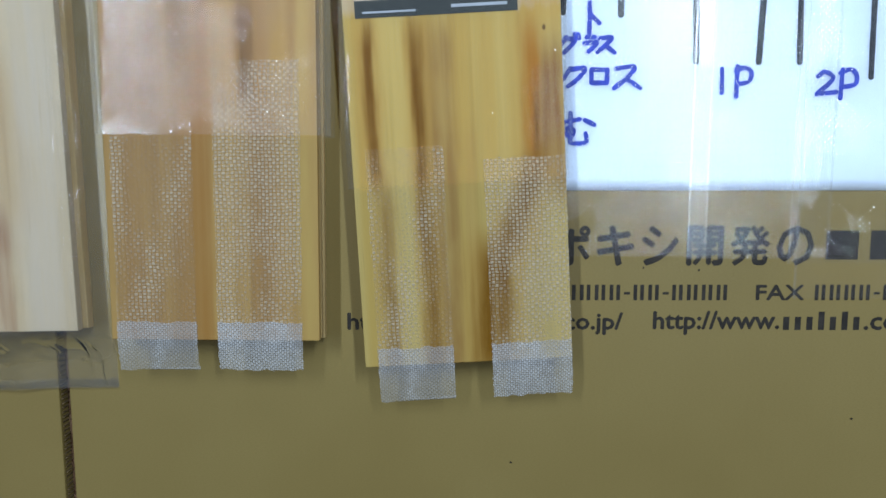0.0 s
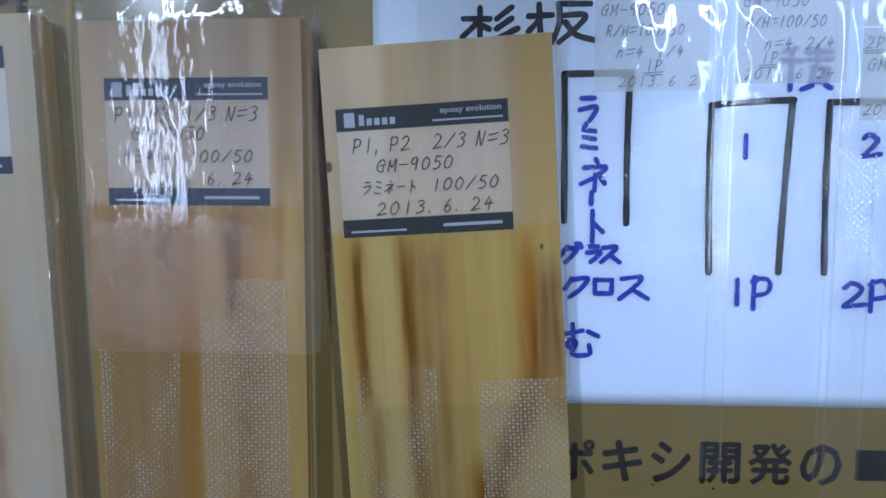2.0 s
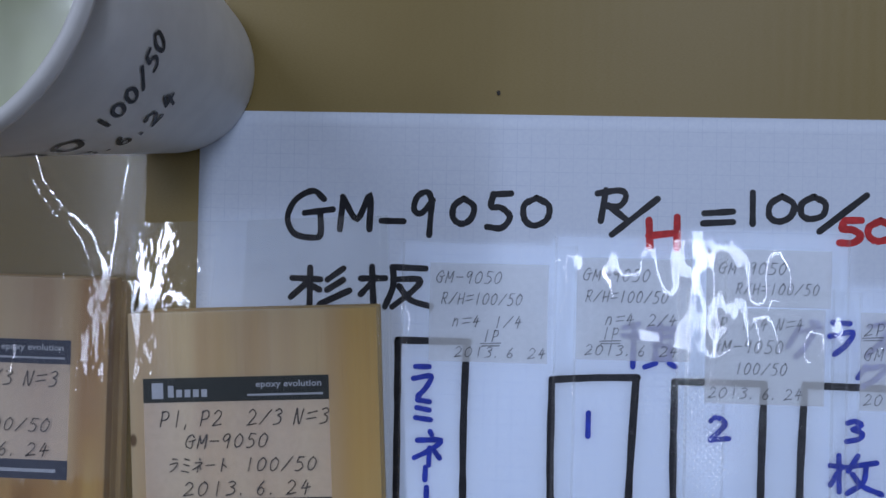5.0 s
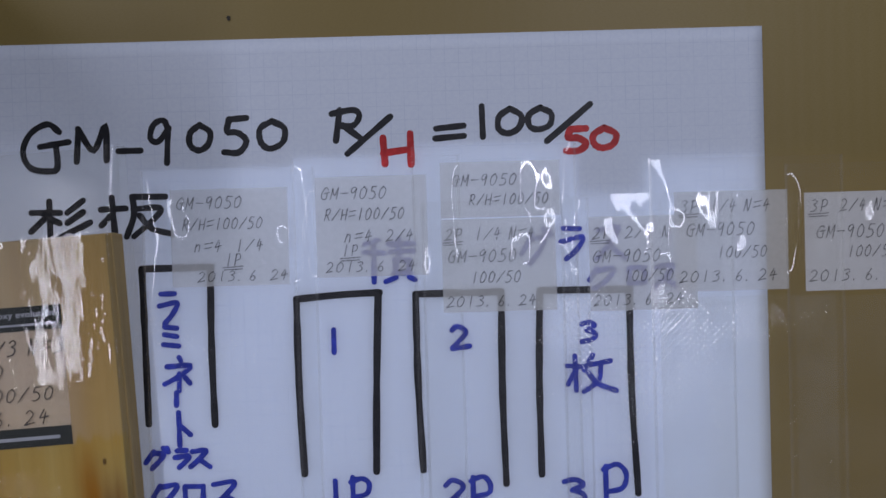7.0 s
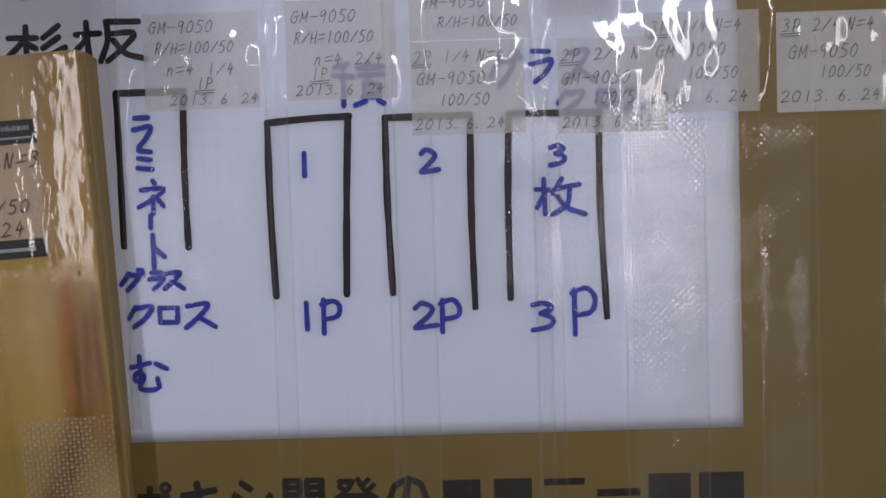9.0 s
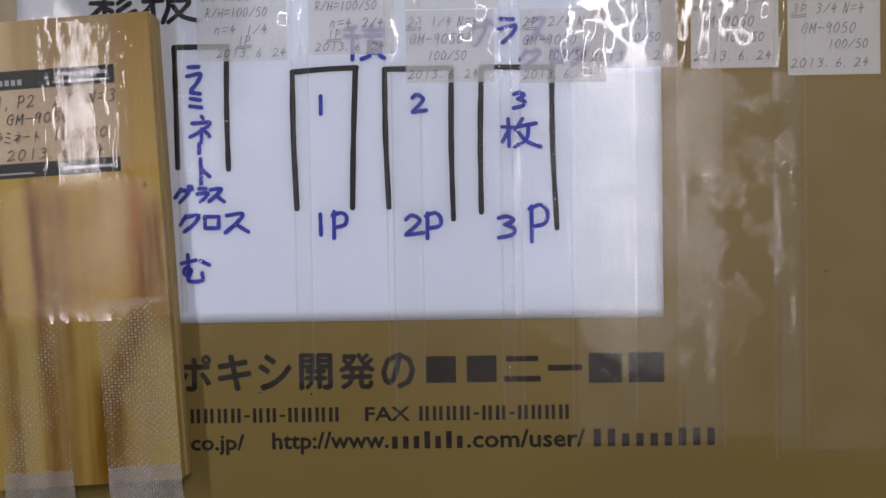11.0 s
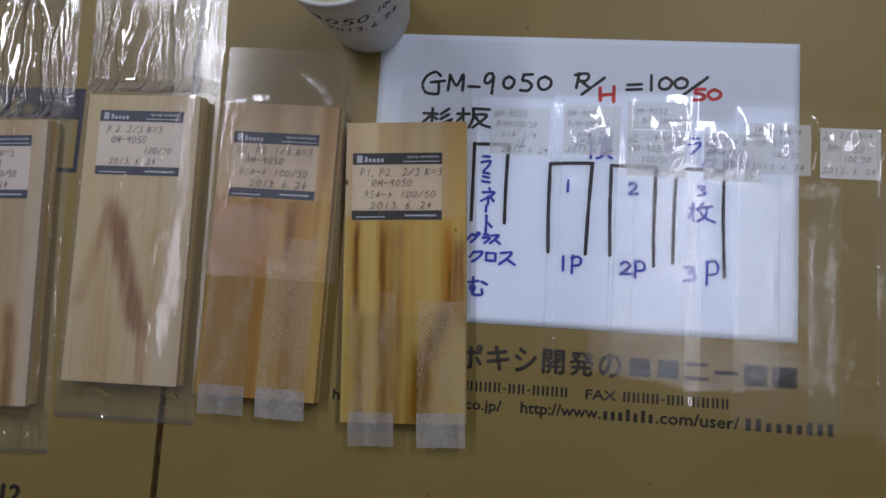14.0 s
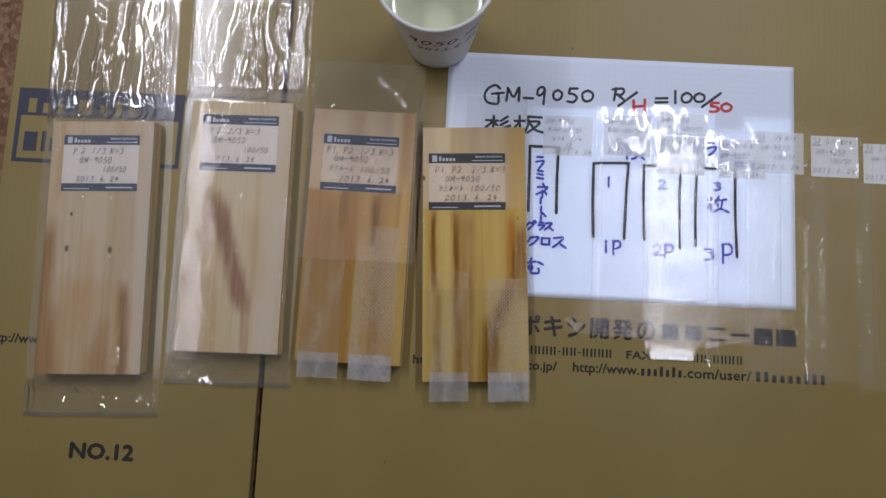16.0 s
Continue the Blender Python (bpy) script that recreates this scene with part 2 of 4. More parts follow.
BAND_DARK = plain("dark_label_band", (0.046, 0.052, 0.048), 0.45, 0.4, 0.15)
# dark tone chosen for unseen walls, to cut bounce from south and sides
LOW_BOUNCE_GREY = plain("grey_low_bounce", (0.14, 0.14, 0.15), 0.8, 0.2, 0.05, 60)
WHITE_INK = plain("white_print", (0.50, 0.52, 0.56), 0.5, 0.3, 0.05)
KHAKI_INK = plain("unprinted_kraft", (0.29, 0.22, 0.072), 0.55, 0.3, 0.08)
LABEL_VEIL = veil_material("translucent_label_paper", (0.74, 0.69, 0.66), 0.36)
LABEL_WHITE = veil_material("white_label_paper", (0.78, 0.77, 0.78), 0.55)
TRACING = veil_material("tracing_paper", (0.67, 0.68, 0.68), 0.68)
NOTE_WHITE = veil_material("white_note_paper", (0.70, 0.71, 0.72), 0.86)
FILM_LONG = film_material("crumpled_bag_film", 0.06, 5.5, 0.03, (0.985, 0.985, 0.98), 0.20, None, 0.12, fine=0.12)
FILM_MILKY = film_material("milky_bag_film", 0.09, 1.5, 0.022, (0.985, 0.985, 0.98), 0.16, (-25, 36), 0.7, 0.06, 0.15)
FILM_SHORT = film_material("smooth_bag_film", 0.012, 1.6, 0.022, (0.985, 0.985, 0.98), 0.14, (-32, 36), 0.7, 0.06, 0.12)
FILM_FLAT = film_material("flat_bag_film", 0.022, 1.4, 0.022, (0.99, 0.99, 0.98), 0.10, (-40, 122), 1.0, 0.05, 0.05)
COUPON = film_material("glass_laminate", 0.05, 0.0, 0.10, (0.99, 0.99, 0.965))
FILM_SEAM = film_material("sealed_film_edge", 0.06, 0.8, 0.15)
FILM_BACK = film_material("back_bag_film", 0.03, 0.3, 0.15)
CLOTH_WET = glass_cloth_material("resin_wetted_glass_cloth", 0.02, 0.64)
CLOTH_DRY = glass_cloth_material("loose_glass_cloth", 0.30, 0.85, 1.9, (0.72, 0.70, 0.68))
CUP_PAPER = plain("white_cup_paper", (0.80, 0.79, 0.75), 0.45, 0.4, 0.03, 120)


def resin_material():
    n = Nodes("pale_resin")
    swirl = n.noise(n.coord, 30.0, 3)
    return n.surface(n.mix(n.ease(swirl, 0.3, 0.7), (0.62, 0.66, 0.44), (0.70, 0.73, 0.55)), 0.12, None, 0.5)


RESIN = resin_material()
WOODS = (
    wood_material("pale_cedar_dark_edges", (0.540, 0.425, 0.280), (0.485, 0.355, 0.200), (
        (-43, 0.0, 5, -110, 8, 1.0, BROWN), (-38, 0.0, 9, -110, 22, 0.75, RUST), (-33, 0.0, 8, -110, -50, 0.5, BROWN),
        (24.5, -0.03, 5.5, -110, -32, 1.0, BROWN), (17, 0.10, 8, -110, -60, 0.7, RUST), (8, 0.0, 15, -112, -82, 0.55, RUST), (-30, 0.0, 12, -112, -88, 0.55, RUST),
        (26, 0.0, 7, -20, 60, 0.35, (0.385, 0.282, 0.168)), (38, 0.0, 11, -110, 110, 0.75, (0.570, 0.480, 0.370)),
        (-6, 0.0, 10, -60, 10, 0.35, TAN), (-8, 0.0, 34, -110, -25, 0.6, (0.440, 0.267, 0.084)), (-33, 0.0, 6, 40, 110, 0.4, TAN)), 1.3,
        ((-24, -3, 2.0), (12, -4, 2.0), (-22, 26, 1.4))),
    wood_material("pale_cedar_flame_mark", (0.610, 0.495, 0.315), (0.560, 0.435, 0.255), (
        (-9.5, -0.30, 11, -70, 26, 1.0, (0.29, 0.145, 0.068)), (12.5, -0.02, 5, -110, -56, 0.7, (0.361, 0.196, 0.087)),
        (-23.5, 0.26, 7, -50, 24, 0.8, (0.42, 0.26, 0.13)), (16, -0.12, 10, -60, 10, 0.35, TAN), (-8, 0.0, 14, -110, -50, 0.45, (0.47, 0.33, 0.12)), (-20, 0.0, 12, -110, -10, 0.35, TAN),
        (32, 0.0, 13, -110, 110, 0.7, (0.590, 0.500, 0.380)), (-33, 0.0, 9, -40, 110, 0.4, (0.623, 0.517, 0.299))), 4.1),
    wood_material("orange_cedar_strips", (0.510, 0.318, 0.098), (0.420, 0.230, 0.062), (
        (-24, 0.0, 24, -110, 34, 0.65, (0.345, 0.188, 0.060)), (-3, 0.0, 5, -110, 40, 0.8, (0.385, 0.185, 0.038)),
        (14.5, 0.0, 4.5, -10, 34, 0.85, BROWN), (20, 0.0, 9, -110, -15, 0.45, (0.344, 0.188, 0.062)), (27, 0.0, 5, 0, 24, 0.5, (0.541, 0.329, 0.050)), (-12, 0.0, 6, 5, 40, 0.5, BROWN),
        (38, 0.0, 6, -110, 50, 0.7, (0.574, 0.392, 0.112)),
        (-22, 0.0, 22, 52, 110, 0.75, (0.56, 0.44, 0.29)), (14, 0.0, 14, 40, 110, 0.6, (0.57, 0.45, 0.28)), (22, 0.0, 3.5, 45, 110, 0.4, RUST)), 7.7, (), 36),
    wood_material("yellow_cedar_brown_streaks", (0.600, 0.449, 0.148), (0.540, 0.368, 0.095), (
        (-34, 0.0, 3.6, -30, 33, 1.0, BROWN), (-30, 0.01, 4, -110, -30, 0.6, BROWN), (-14, 0.0, 4.0, -34, 34, 1.0, BROWN), (-13.5, 0.0, 4.5, -110, -30, 0.9, BROWN),
        (-5, 0.0, 6.5, -110, 36, 0.65, RUST), (4, 0.0, 3, -110, -10, 0.4, TAN), (30.5, 0.0, 4.2, -24, 30, 1.0, AMBER), (31.5, 0.0, 2.4, -22, 6, 0.85, BROWN),
        (39, 0.0, 6.5, -40, 24, 0.9, RUST), (39, 0.36, 8, -64, -20, 0.85, BROWN), (13, 0.02, 10, -110, -54, 1.0, BROWN), (31, 0.0, 12, -110, -62, 0.4, (0.508, 0.407, 0.175)),
        (-18, 0.0, 5, 60, 110, 0.5, TAN), (-3, 0.0, 4, 50, 110, 0.55, RUST), (40, 0.0, 14, 30, 110, 0.6, (0.541, 0.329, 0.062)), (-34, 0.0, 13, 44, 110, 0.85, (0.60, 0.49, 0.31)), (10, 0.0, 12, 52, 110, 0.8, (0.60, 0.48, 0.28))), 11.9,
        ((-42, 62, 1.5), (36, 28, 0.8)), 36),
)
WOOD_SIDE = wood_material("plain_cedar", (0.550, 0.392, 0.167), (0.460, 0.296, 0.106), (), 3.3)


# ---- building helpers ----
def thing(name, m, label, category, group="", kind=""):
    ob = new(name)
    ob.matrix_world = m
    ob.empty_display_size = 0.02
    return tagged(ob, label, category, group, kind)


def part(name, bm, material, parent, label=""):
    mesh = bpy.data.meshes.new(name)
    bm.to_mesh(mesh)
    bm.free()
    mesh.materials.append(material)
    ob = new(name, mesh)
    ob.parent = parent
    return tagged(ob, label)


def smooth(ob):
    ob.data.polygons.foreach_set("use_smooth", [True] * len(ob.data.polygons))
    return ob


def slab(x0, x1, y0, y1, z0, z1, bevel=0.0, segments=2):
    bm = bmesh.new()
    bmesh.ops.create_cube(bm, size=1.0)
    for v in bm.verts:
        v.co = Vector((x0 + (v.co.x + 0.5) * (x1 - x0), y0 + (v.co.y + 0.5) * (y1 - y0), z0 + (v.co.z + 0.5) * (z1 - z0)))
    if bevel:
        bmesh.ops.bevel(bm, geom=bm.edges[:], offset=bevel, segments=segments, affect="EDGES", profile=0.6)
    return bm


def flat(*rects, z=0.0):
    """Rectangles (x0, x1, y0, y1) in mm, each a shade above the one before."""
    bm = bmesh.new()
    for i, (x0, x1, y0, y1) in enumerate(rects):
        h = z + i * 1e-5
        bm.faces.new([bm.verts.new((x * MM, y * MM, h)) for x, y in ((x0, y0), (x1, y0), (x1, y1), (x0, y1))])
    return bm


def lathe(profile, turns=64):
    bm = bmesh.new()
    rings = []
    for r, z in profile:
        rings.append([bm.verts.new((r * math.cos(a), r * math.sin(a), z)) for a in (2 * math.pi * i / turns for i in range(turns))])
    for lower, upper in zip(rings, rings[1:]):
        for i in range(turns):
            j = (i + 1) % turns
            bm.faces.new((lower[i], lower[j], upper[j], upper[i]))
    return bm


def lettering(body, x0, x1, y0, y1, material, parent, z, bold=0.0, name="printed_text"):
    """Flat printed letters, fitted into a box given in mm."""
    curve = bpy.data.curves.new(name, "FONT")
    curve.body, curve.resolution_u = body, 2
    ob = bpy.data.objects.new(name, curve)
    scene.collection.objects.link(ob)
    bpy.context.view_layer.update()
    mesh = bpy.data.meshes.new_from_object(ob.evaluated_get(bpy.context.evaluated_depsgraph_get()))
    bpy.data.objects.remove(ob)
    co = np.array([v.co[:] for v in mesh.vertices])
    lo, hi = co.min(0), co.max(0)
    bm = bmesh.new()
    bm.from_mesh(mesh)
    bpy.data.meshes.remove(mesh)
    inset = bold
    x0, x1, y0, y1 = x0 + inset, x1 - inset, y0 + inset, y1 - inset
    for v in bm.verts:
        v.co = Vector(((x0 + (v.co.x - lo[0]) / (hi[0] - lo[0]) * (x1 - x0)) * MM, (y0 + (v.co.y - lo[1]) / (hi[1] - lo[1]) * (y1 - y0)) * MM, z))
    if bold:
        # thicker letters: the same outline printed again a hair to every side
        source = bm.copy()
        for i, (sx, sy) in enumerate(((-1, 0), (1, 0), (0, -1), (0, 1))):
            again = source.copy()
            bmesh.ops.translate(again, verts=again.verts[:], vec=(sx * bold * MM, sy * bold * MM, (i + 1) * 4e-6))
            mesh = bpy.data.meshes.new("again")
            again.to_mesh(mesh)
            bm.from_mesh(mesh)
            again.free()
            bpy.data.meshes.remove(mesh)
        source.free()
    return part(name, bm, material, parent)


# strokes of a hand: each sign in a square of ten by ten, strokes parted by semicolons
SIGNS = {
    "G": "9,8 6,10 2,8 0,4 2,1 6,0 8,1 8,5; 4,5 11,6", "M": "0,0 1,9; 1,9 5,3 9,10 9,0", "-": "0,5 10,5",
    "9": "8,8 6,10 2,9 1,6 4,5 8,8; 8,8 7,0", "0": "5,10 1,7 1,2 4,0 8,2 9,7 5,10", "5": "3,10 2,6 6,6 9,3 6,0 1,0; 3,10 9,10",
    "R": "1,0 2,10; 0,9 6,10 8,8 6,5 2,5; 3,5 9,0", "/": "0,0 10,10", "H": "1,0 1,9; 9,0 9,10; 1,4 9,5", "=": "0,7 10,8; 0,3 10,4",
    "1": "5,10 5,0", "P": "2,0 2,10; 1,9 6,10 9,8 8,5 2,4", "2": "1,8 4,10 8,8 7,5 1,0; 1,0 10,1",
    "3": "1,9 5,10 8,8 4,6; 4,6 8,4 7,1 1,0", "4": "4,10 1,4; 1,4 9,5; 6,8 5,0", "6": "6,10 2,5 2,1 6,0 8,3 5,5 2,3",
    "N": "1,0 2,10; 2,10 7,0 9,10", "n": "1,0 2,7; 2,5 5,7 7,5 7,0", ".": "2,0 3,1", ",": "3,1 2,-2", "p": "2,-2 2,9 7,9 8,5 2,4",
    "ラ": "2,10 8,10; 1,6 9,7 7,3 3,0", "ミ": "2,10 8,9; 2,6 8,5; 1,1 9,0", "ネ": "5,10 6,9; 1,7 9,7 5,4 0,2; 5,5 5,0; 7,4 9,2",
    "ー": "5,10 5,0", "ト": "4,10 4,0; 4,6 9,3", "グ": "4,9 0,3; 4,8 9,8 7,4 3,0; 9,11 10,9; 11,11 12,9", "ス": "1,9 8,10 5,5 0,0; 5,4 10,0",
    "ク": "3,9 0,4; 3,8 10,9 7,4 2,0", "ロ": "1,9 1,1; 1,9 9,9; 9,9 9,1; 1,1 9,1", "む": "0,7 6,8; 3,10 3,3 1,3 2,5 4,4 3,0 8,0 8,3; 8,8 11,6",
    "杉": "0,7 5,7; 3,10 3,0; 3,6 0,2; 3,6 5,4; 9,10 6,7; 9,7 6,4; 10,4 5,0", "積": "3,10 0,9; 0,7 4,7; 2,9 2,0; 5,9 10,9; 5,7 10,7; 7,10 7,6; 6,5 6,2; 6,5 9,5; 9,5 9,2; 6,2 9,2; 6,1 4,0; 9,1 10,0",
    "板": "0,7 4,7; 2,10 2,0; 2,6 0,3; 5,10 10,10; 5,10 5,5 4,0; 5,7 9,7 8,4 5,0; 6,5 8,2 11,0",
    "枚": "0,7 4,7; 2,10 2,0; 2,6 0,2; 6,10 4,6; 5,7 10,8; 8,7 7,3 4,0; 5,5 7,2 11,0",
}


def curve_points(points, steps=5):
    """A smooth line through the points (Catmull-Rom)."""
    if len(points) < 3:
        a, b = points
        return [a.lerp(b, i / steps) for i in range(steps + 1)]
    line = [2 * points[0] - points[1], *points, 2 * points[-1] - points[-2]]
    made = []
    for p, q, r, s in zip(line, line[1:], line[2:], line[3:]):
        for i in range(steps):
            t = i / steps
            made.append(0.5 * (2 * q + (r - p) * t + (2 * p - 5 * q + 4 * r - s) * t * t + (3 * q - p - 3 * r + s) * t ** 3))
    return made + [points[-1]]


class Hand:
    """Gathers pen strokes into one mesh; each stroke lies a shade above the last."""

    def __init__(self, width, z, seed=0):
        self.bm, self.width, self.z, self.rng = bmesh.new(), width, z, random.Random(seed)
        self.slant, self.first_z = 0.0, z

    def stroke(self, points, width=None):
        """A stroke through points in mm, with round ends and an uneven width."""
        w = (width or self.width) / 2
        line = curve_points([Vector(p) for p in points])
        left, right = [], []
        count = len(line)
        for i, p in enumerate(line):
            d = (line[min(i + 1, count - 1)] - line[max(i - 1, 0)])
            d = d.normalized() if d.length > 1e-9 else Vector((1, 0))
            side = Vector((-d.y, d.x))
            r = w * (1 + self.rng.uniform(-0.1, 0.1))
            left.append(p + side * r)
            right.append(p - side * r)
            if i in (0, count - 1):
                cap = [p + (side * math.cos(a) + d * math.sin(a) * (-1 if i == 0 else 1)) * w for a in (math.pi * k / 5 for k in range(6))]
                self.bm.faces.new([self.bm.verts.new((c.x * MM, c.y * MM, self.z)) for c in cap])
        rise = 5e-6 / count
        rows = [(self.bm.verts.new((a.x * MM, a.y * MM, self.z + i * rise)), self.bm.verts.new((b.x * MM, b.y * MM, self.z + i * rise))) for i, (a, b) in enumerate(zip(left, right))]
        for (a, b), (c, d) in zip(rows, rows[1:]):
            self.bm.faces.new((a, b, d, c))
        self.z += 8e-6

    def sign(self, char, x0, y0, x1, y1):
        """One sign in the box x0..x1, y0..y1 (mm)."""
        for line in SIGNS[char].split(";"):
            points = [tuple(float(v) for v in pair.split(",")) for pair in line.split()]
            j = 0.025
            self.stroke([(x0 + (px / 10 + self.rng.uniform(-j, j)) * (x1 - x0) + self.slant * py / 10 * (y1 - y0), y0 + (py / 10 + self.rng.uniform(-j, j)) * (y1 - y0)) for px, py in points])

    def line(self, text, x, y, high, pitch, slant=0.22):
        """A line of small signs from x, y (mm) at an even pitch."""
        for char in text:
            if char != " ":
                narrow = 0.25 if char in ".," else 0.7
                self.slant = slant
                self.sign(char, x, y, x + pitch * narrow, y + high)
            x += pitch * (0.55 if char in "., " else 1)

    def done(self, material, parent, name="handwriting", bend=None, again=False):
        for f in self.bm.faces:
            f.normal_update()
            if f.normal.z < 0:
                f.normal_flip()
        if bend:
            for v in self.bm.verts:
                v.co = bend(v.co)
        ob = part(name, self.bm, material, parent)
        if again:
            self.bm, self.z = bmesh.new(), self.first_z
            return self
        return tagged(ob, kind="stuff")


# ---- the room ----
def structure(name, bm, material, label, category):
    ob = part(name, bm, material, None)
    return tagged(ob, label, category, kind="structure")


TABLE_Z, FLOOR_Z = -0.0065, -0.74
structure("floor", slab(-2.6, 2.6, -2.2, 2.6, FLOOR_Z - 0.1, FLOOR_Z), LOW_BOUNCE_GREY, "plain grey room floor under the work table", "floor")
# unseen ceiling and walls, added; only the north wall stays pale and bounces light
structure("ceiling", slab(-2.6, 2.6, -2.2, 2.6, ROOM_H, ROOM_H + 0.1), GREY_CEILING, "unseen grey ceiling, darkened to cut bounce, with four strip lights", "ceiling")
structure("wall_north", slab(-2.7, 2.7, 2.6, 2.7, FLOOR_Z - 0.1, ROOM_H + 0.1), PLASTER, "unseen white room wall, kept pale to bounce light", "wall")
structure("wall_south", slab(-2.7, 2.7, -2.3, -2.2, FLOOR_Z - 0.1, ROOM_H + 0.1), LOW_BOUNCE_GREY, "unseen grey room wall, darkened to cut bounced light", "wall")
structure("wall_west", slab(-2.7, -2.6, -2.2, 2.6, FLOOR_Z - 0.1, ROOM_H + 0.1), LOW_BOUNCE_GREY, "unseen grey room wall, darkened to cut bounced light", "wall")
structure("wall_east", slab(2.6, 2.7, -2.2, 2.6, FLOOR_Z - 0.1, ROOM_H + 0.1), LOW_BOUNCE_GREY, "unseen grey room wall, darkened to cut bounced light", "wall")
table = thing("work_table", pose(0, 0, FLOOR_Z), "wide work table with a brown speckled cork top", "table")
part("tabletop", slab(-0.9, 0.9, -0.5, 0.7, TABLE_Z - FLOOR_Z - 0.03, TABLE_Z - FLOOR_Z, 0.003), CORK, table, "brown speckled cork top")
for lx, ly in ((-0.84, -0.44), (0.84, -0.44), (-0.84, 0.64), (0.84, 0.64)):
    part("leg", slab(lx - 0.025, lx + 0.025, ly - 0.025, ly + 0.025, 0.0, TABLE_Z - FLOOR_Z - 0.03, 0.003), HOUSING, table)
for lx, ly, _ in LAMPS:
    lamp = thing("ceiling_light", pose(lx, ly, ROOM_H), "white fluorescent strip light fixed to the ceiling", "ceiling light", "ceiling lights")
    part("housing", slab(-0.09, 0.09, -0.52, 0.52, -0.10, 0.0, 0.008), HOUSING, lamp)

# ---- the cardboard ----
GAP_L, GAP_R = -168.5, -164.0


def cardboard(x0, x1, label, serrated):
    sheet = thing("cardboard_sheet", pose(0, 0, 0), label, "cardboard", "cardboard panels")
    part("panel", slab(x0 * MM, x1 * MM, -0.36, 0.46, -0.006, 0.0, 0.0007), KRAFT, sheet)
    bm = bmesh.new()
    edge = x1 if serrated else x0
    out = 1 if serrated else -1
    rng = random.Random(5)
    y = -355.0
    while y < 455:
        reach = rng.uniform(0.5, 1.2) * out
        ys = (y, y + 1.1, y + 1.5)
        top = [bm.verts.new((px * MM, py * MM, -0.0012)) for px, py in ((edge - 0.3 * out, ys[0]), (edge + reach, ys[1]), (edge - 0.3 * out, ys[2]))]
        low = [bm.verts.new((v.co.x, v.co.y, -0.005)) for v in top]
        bm.faces.new(top)
        bm.faces.new((top[0], low[0], low[1], top[1]))
        bm.faces.new((top[1], low[1], low[2], top[2]))
        y += 2.1
    tagged(part("torn_flutes", bm, FLUTE, sheet, "brown corrugated cut edge"), kind="stuff")
    return sheet


left_sheet = cardboard(-405, GAP_L, "khaki printed corrugated cardboard panel lying on the cork table", True)
right_sheet = cardboard(GAP_R, 422, "khaki corrugated cardboard panel with dark company print, under the paper", False)

Z_PRINT = 0.00008
# big line: the readable words as letters, the maker's name as bars
for sign, x0, x1 in (("エ", 27.5, 43), ("ポ", 46.5, 63.2), ("キ", 65.8, 82), ("シ", 85, 101), ("開", 104.3, 120.2), ("発", 123, 140.2), ("の", 142.8, 159)):
    lettering(sign, x0, x1, -32.2, -14.8, PRINT, right_sheet, Z_PRINT, 0.55)
for x0, x1, low, top in ((164, 178, -29.5, -17), (183, 197, -29.5, -17), (200.5, 217.5, -29.5, -26.8), (201.5, 216.5, -20, -17.4), (221, 237, -24.6, -21.8), (240, 255.5, -30.5, -16.5), (258.5, 275, -30.5, -16.5)):
    part("name_bar", flat((x0, x1, low, top), z=Z_PRINT), PRINT, right_sheet)
for start in (52.0, 159.8):
    for offset in [i * 6.4 for i in range(4)] + [29.5, 35.9] + [46.2 + i * 6.4 for i in range(4)]:
        x = start + offset
        part("number_bar", flat((x + 0.7, x + 2.3, -47.2, -40.4), (x + 3.6, x + 5.2, -47.2, -40.4), z=Z_PRINT), PRINT, right_sheet)
    for offset in (26.1, 42.8):
        part("number_bar", flat((start + offset, start + offset + 2.6, -44.7, -43.6), z=Z_PRINT), PRINT, right_sheet)
lettering("FAX", 135, 156, -47.2, -40.4, PRINT, right_sheet, Z_PRINT, 0.25)
lettering("http://", -41.5, -13, -62.5, -52.5, PRINT, right_sheet, Z_PRINT, 0.3)
lettering("co.jp/", 52.5, 78, -62.5, -52.5, PRINT, right_sheet, Z_PRINT, 0.3)
lettering("http://www.", 91, 146, -62.5, -51.8, PRINT, right_sheet, Z_PRINT, 0.3)
lettering(".com/user/", 182.5, 238, -60.4, -51.8, PRINT, right_sheet, Z_PRINT, 0.3)


def word_bars(x0, x1, y0, y1, letters, tall, parent, material=PRINT):
    """Unlettered word: one upright bar for every letter."""
    step = (x1 - x0) / letters
    for i in range(letters):
        top = y1 if i in tall else y0 + (y1 - y0) * 0.72
        part("name_bar", flat((x0 + step * (i + 0.2), x0 + step * (i + 0.72), y0, top), z=Z_PRINT), material, parent)


word_bars(146.5, 182, -60.3, -52.2, 7, (3, 5), right_sheet)
word_bars(240.5, 300, -60.3, -52.0, 9, (0, 1, 6, 7, 8), right_sheet)
lettering("NO.12", -319, -265.5, -151.2, -137.5, PRINT, left_sheet, Z_PRINT, 0.85)
lettering("http://www.", -400, -345, -62.5, -52.0, PRINT, left_sheet, Z_PRINT, 0.3)
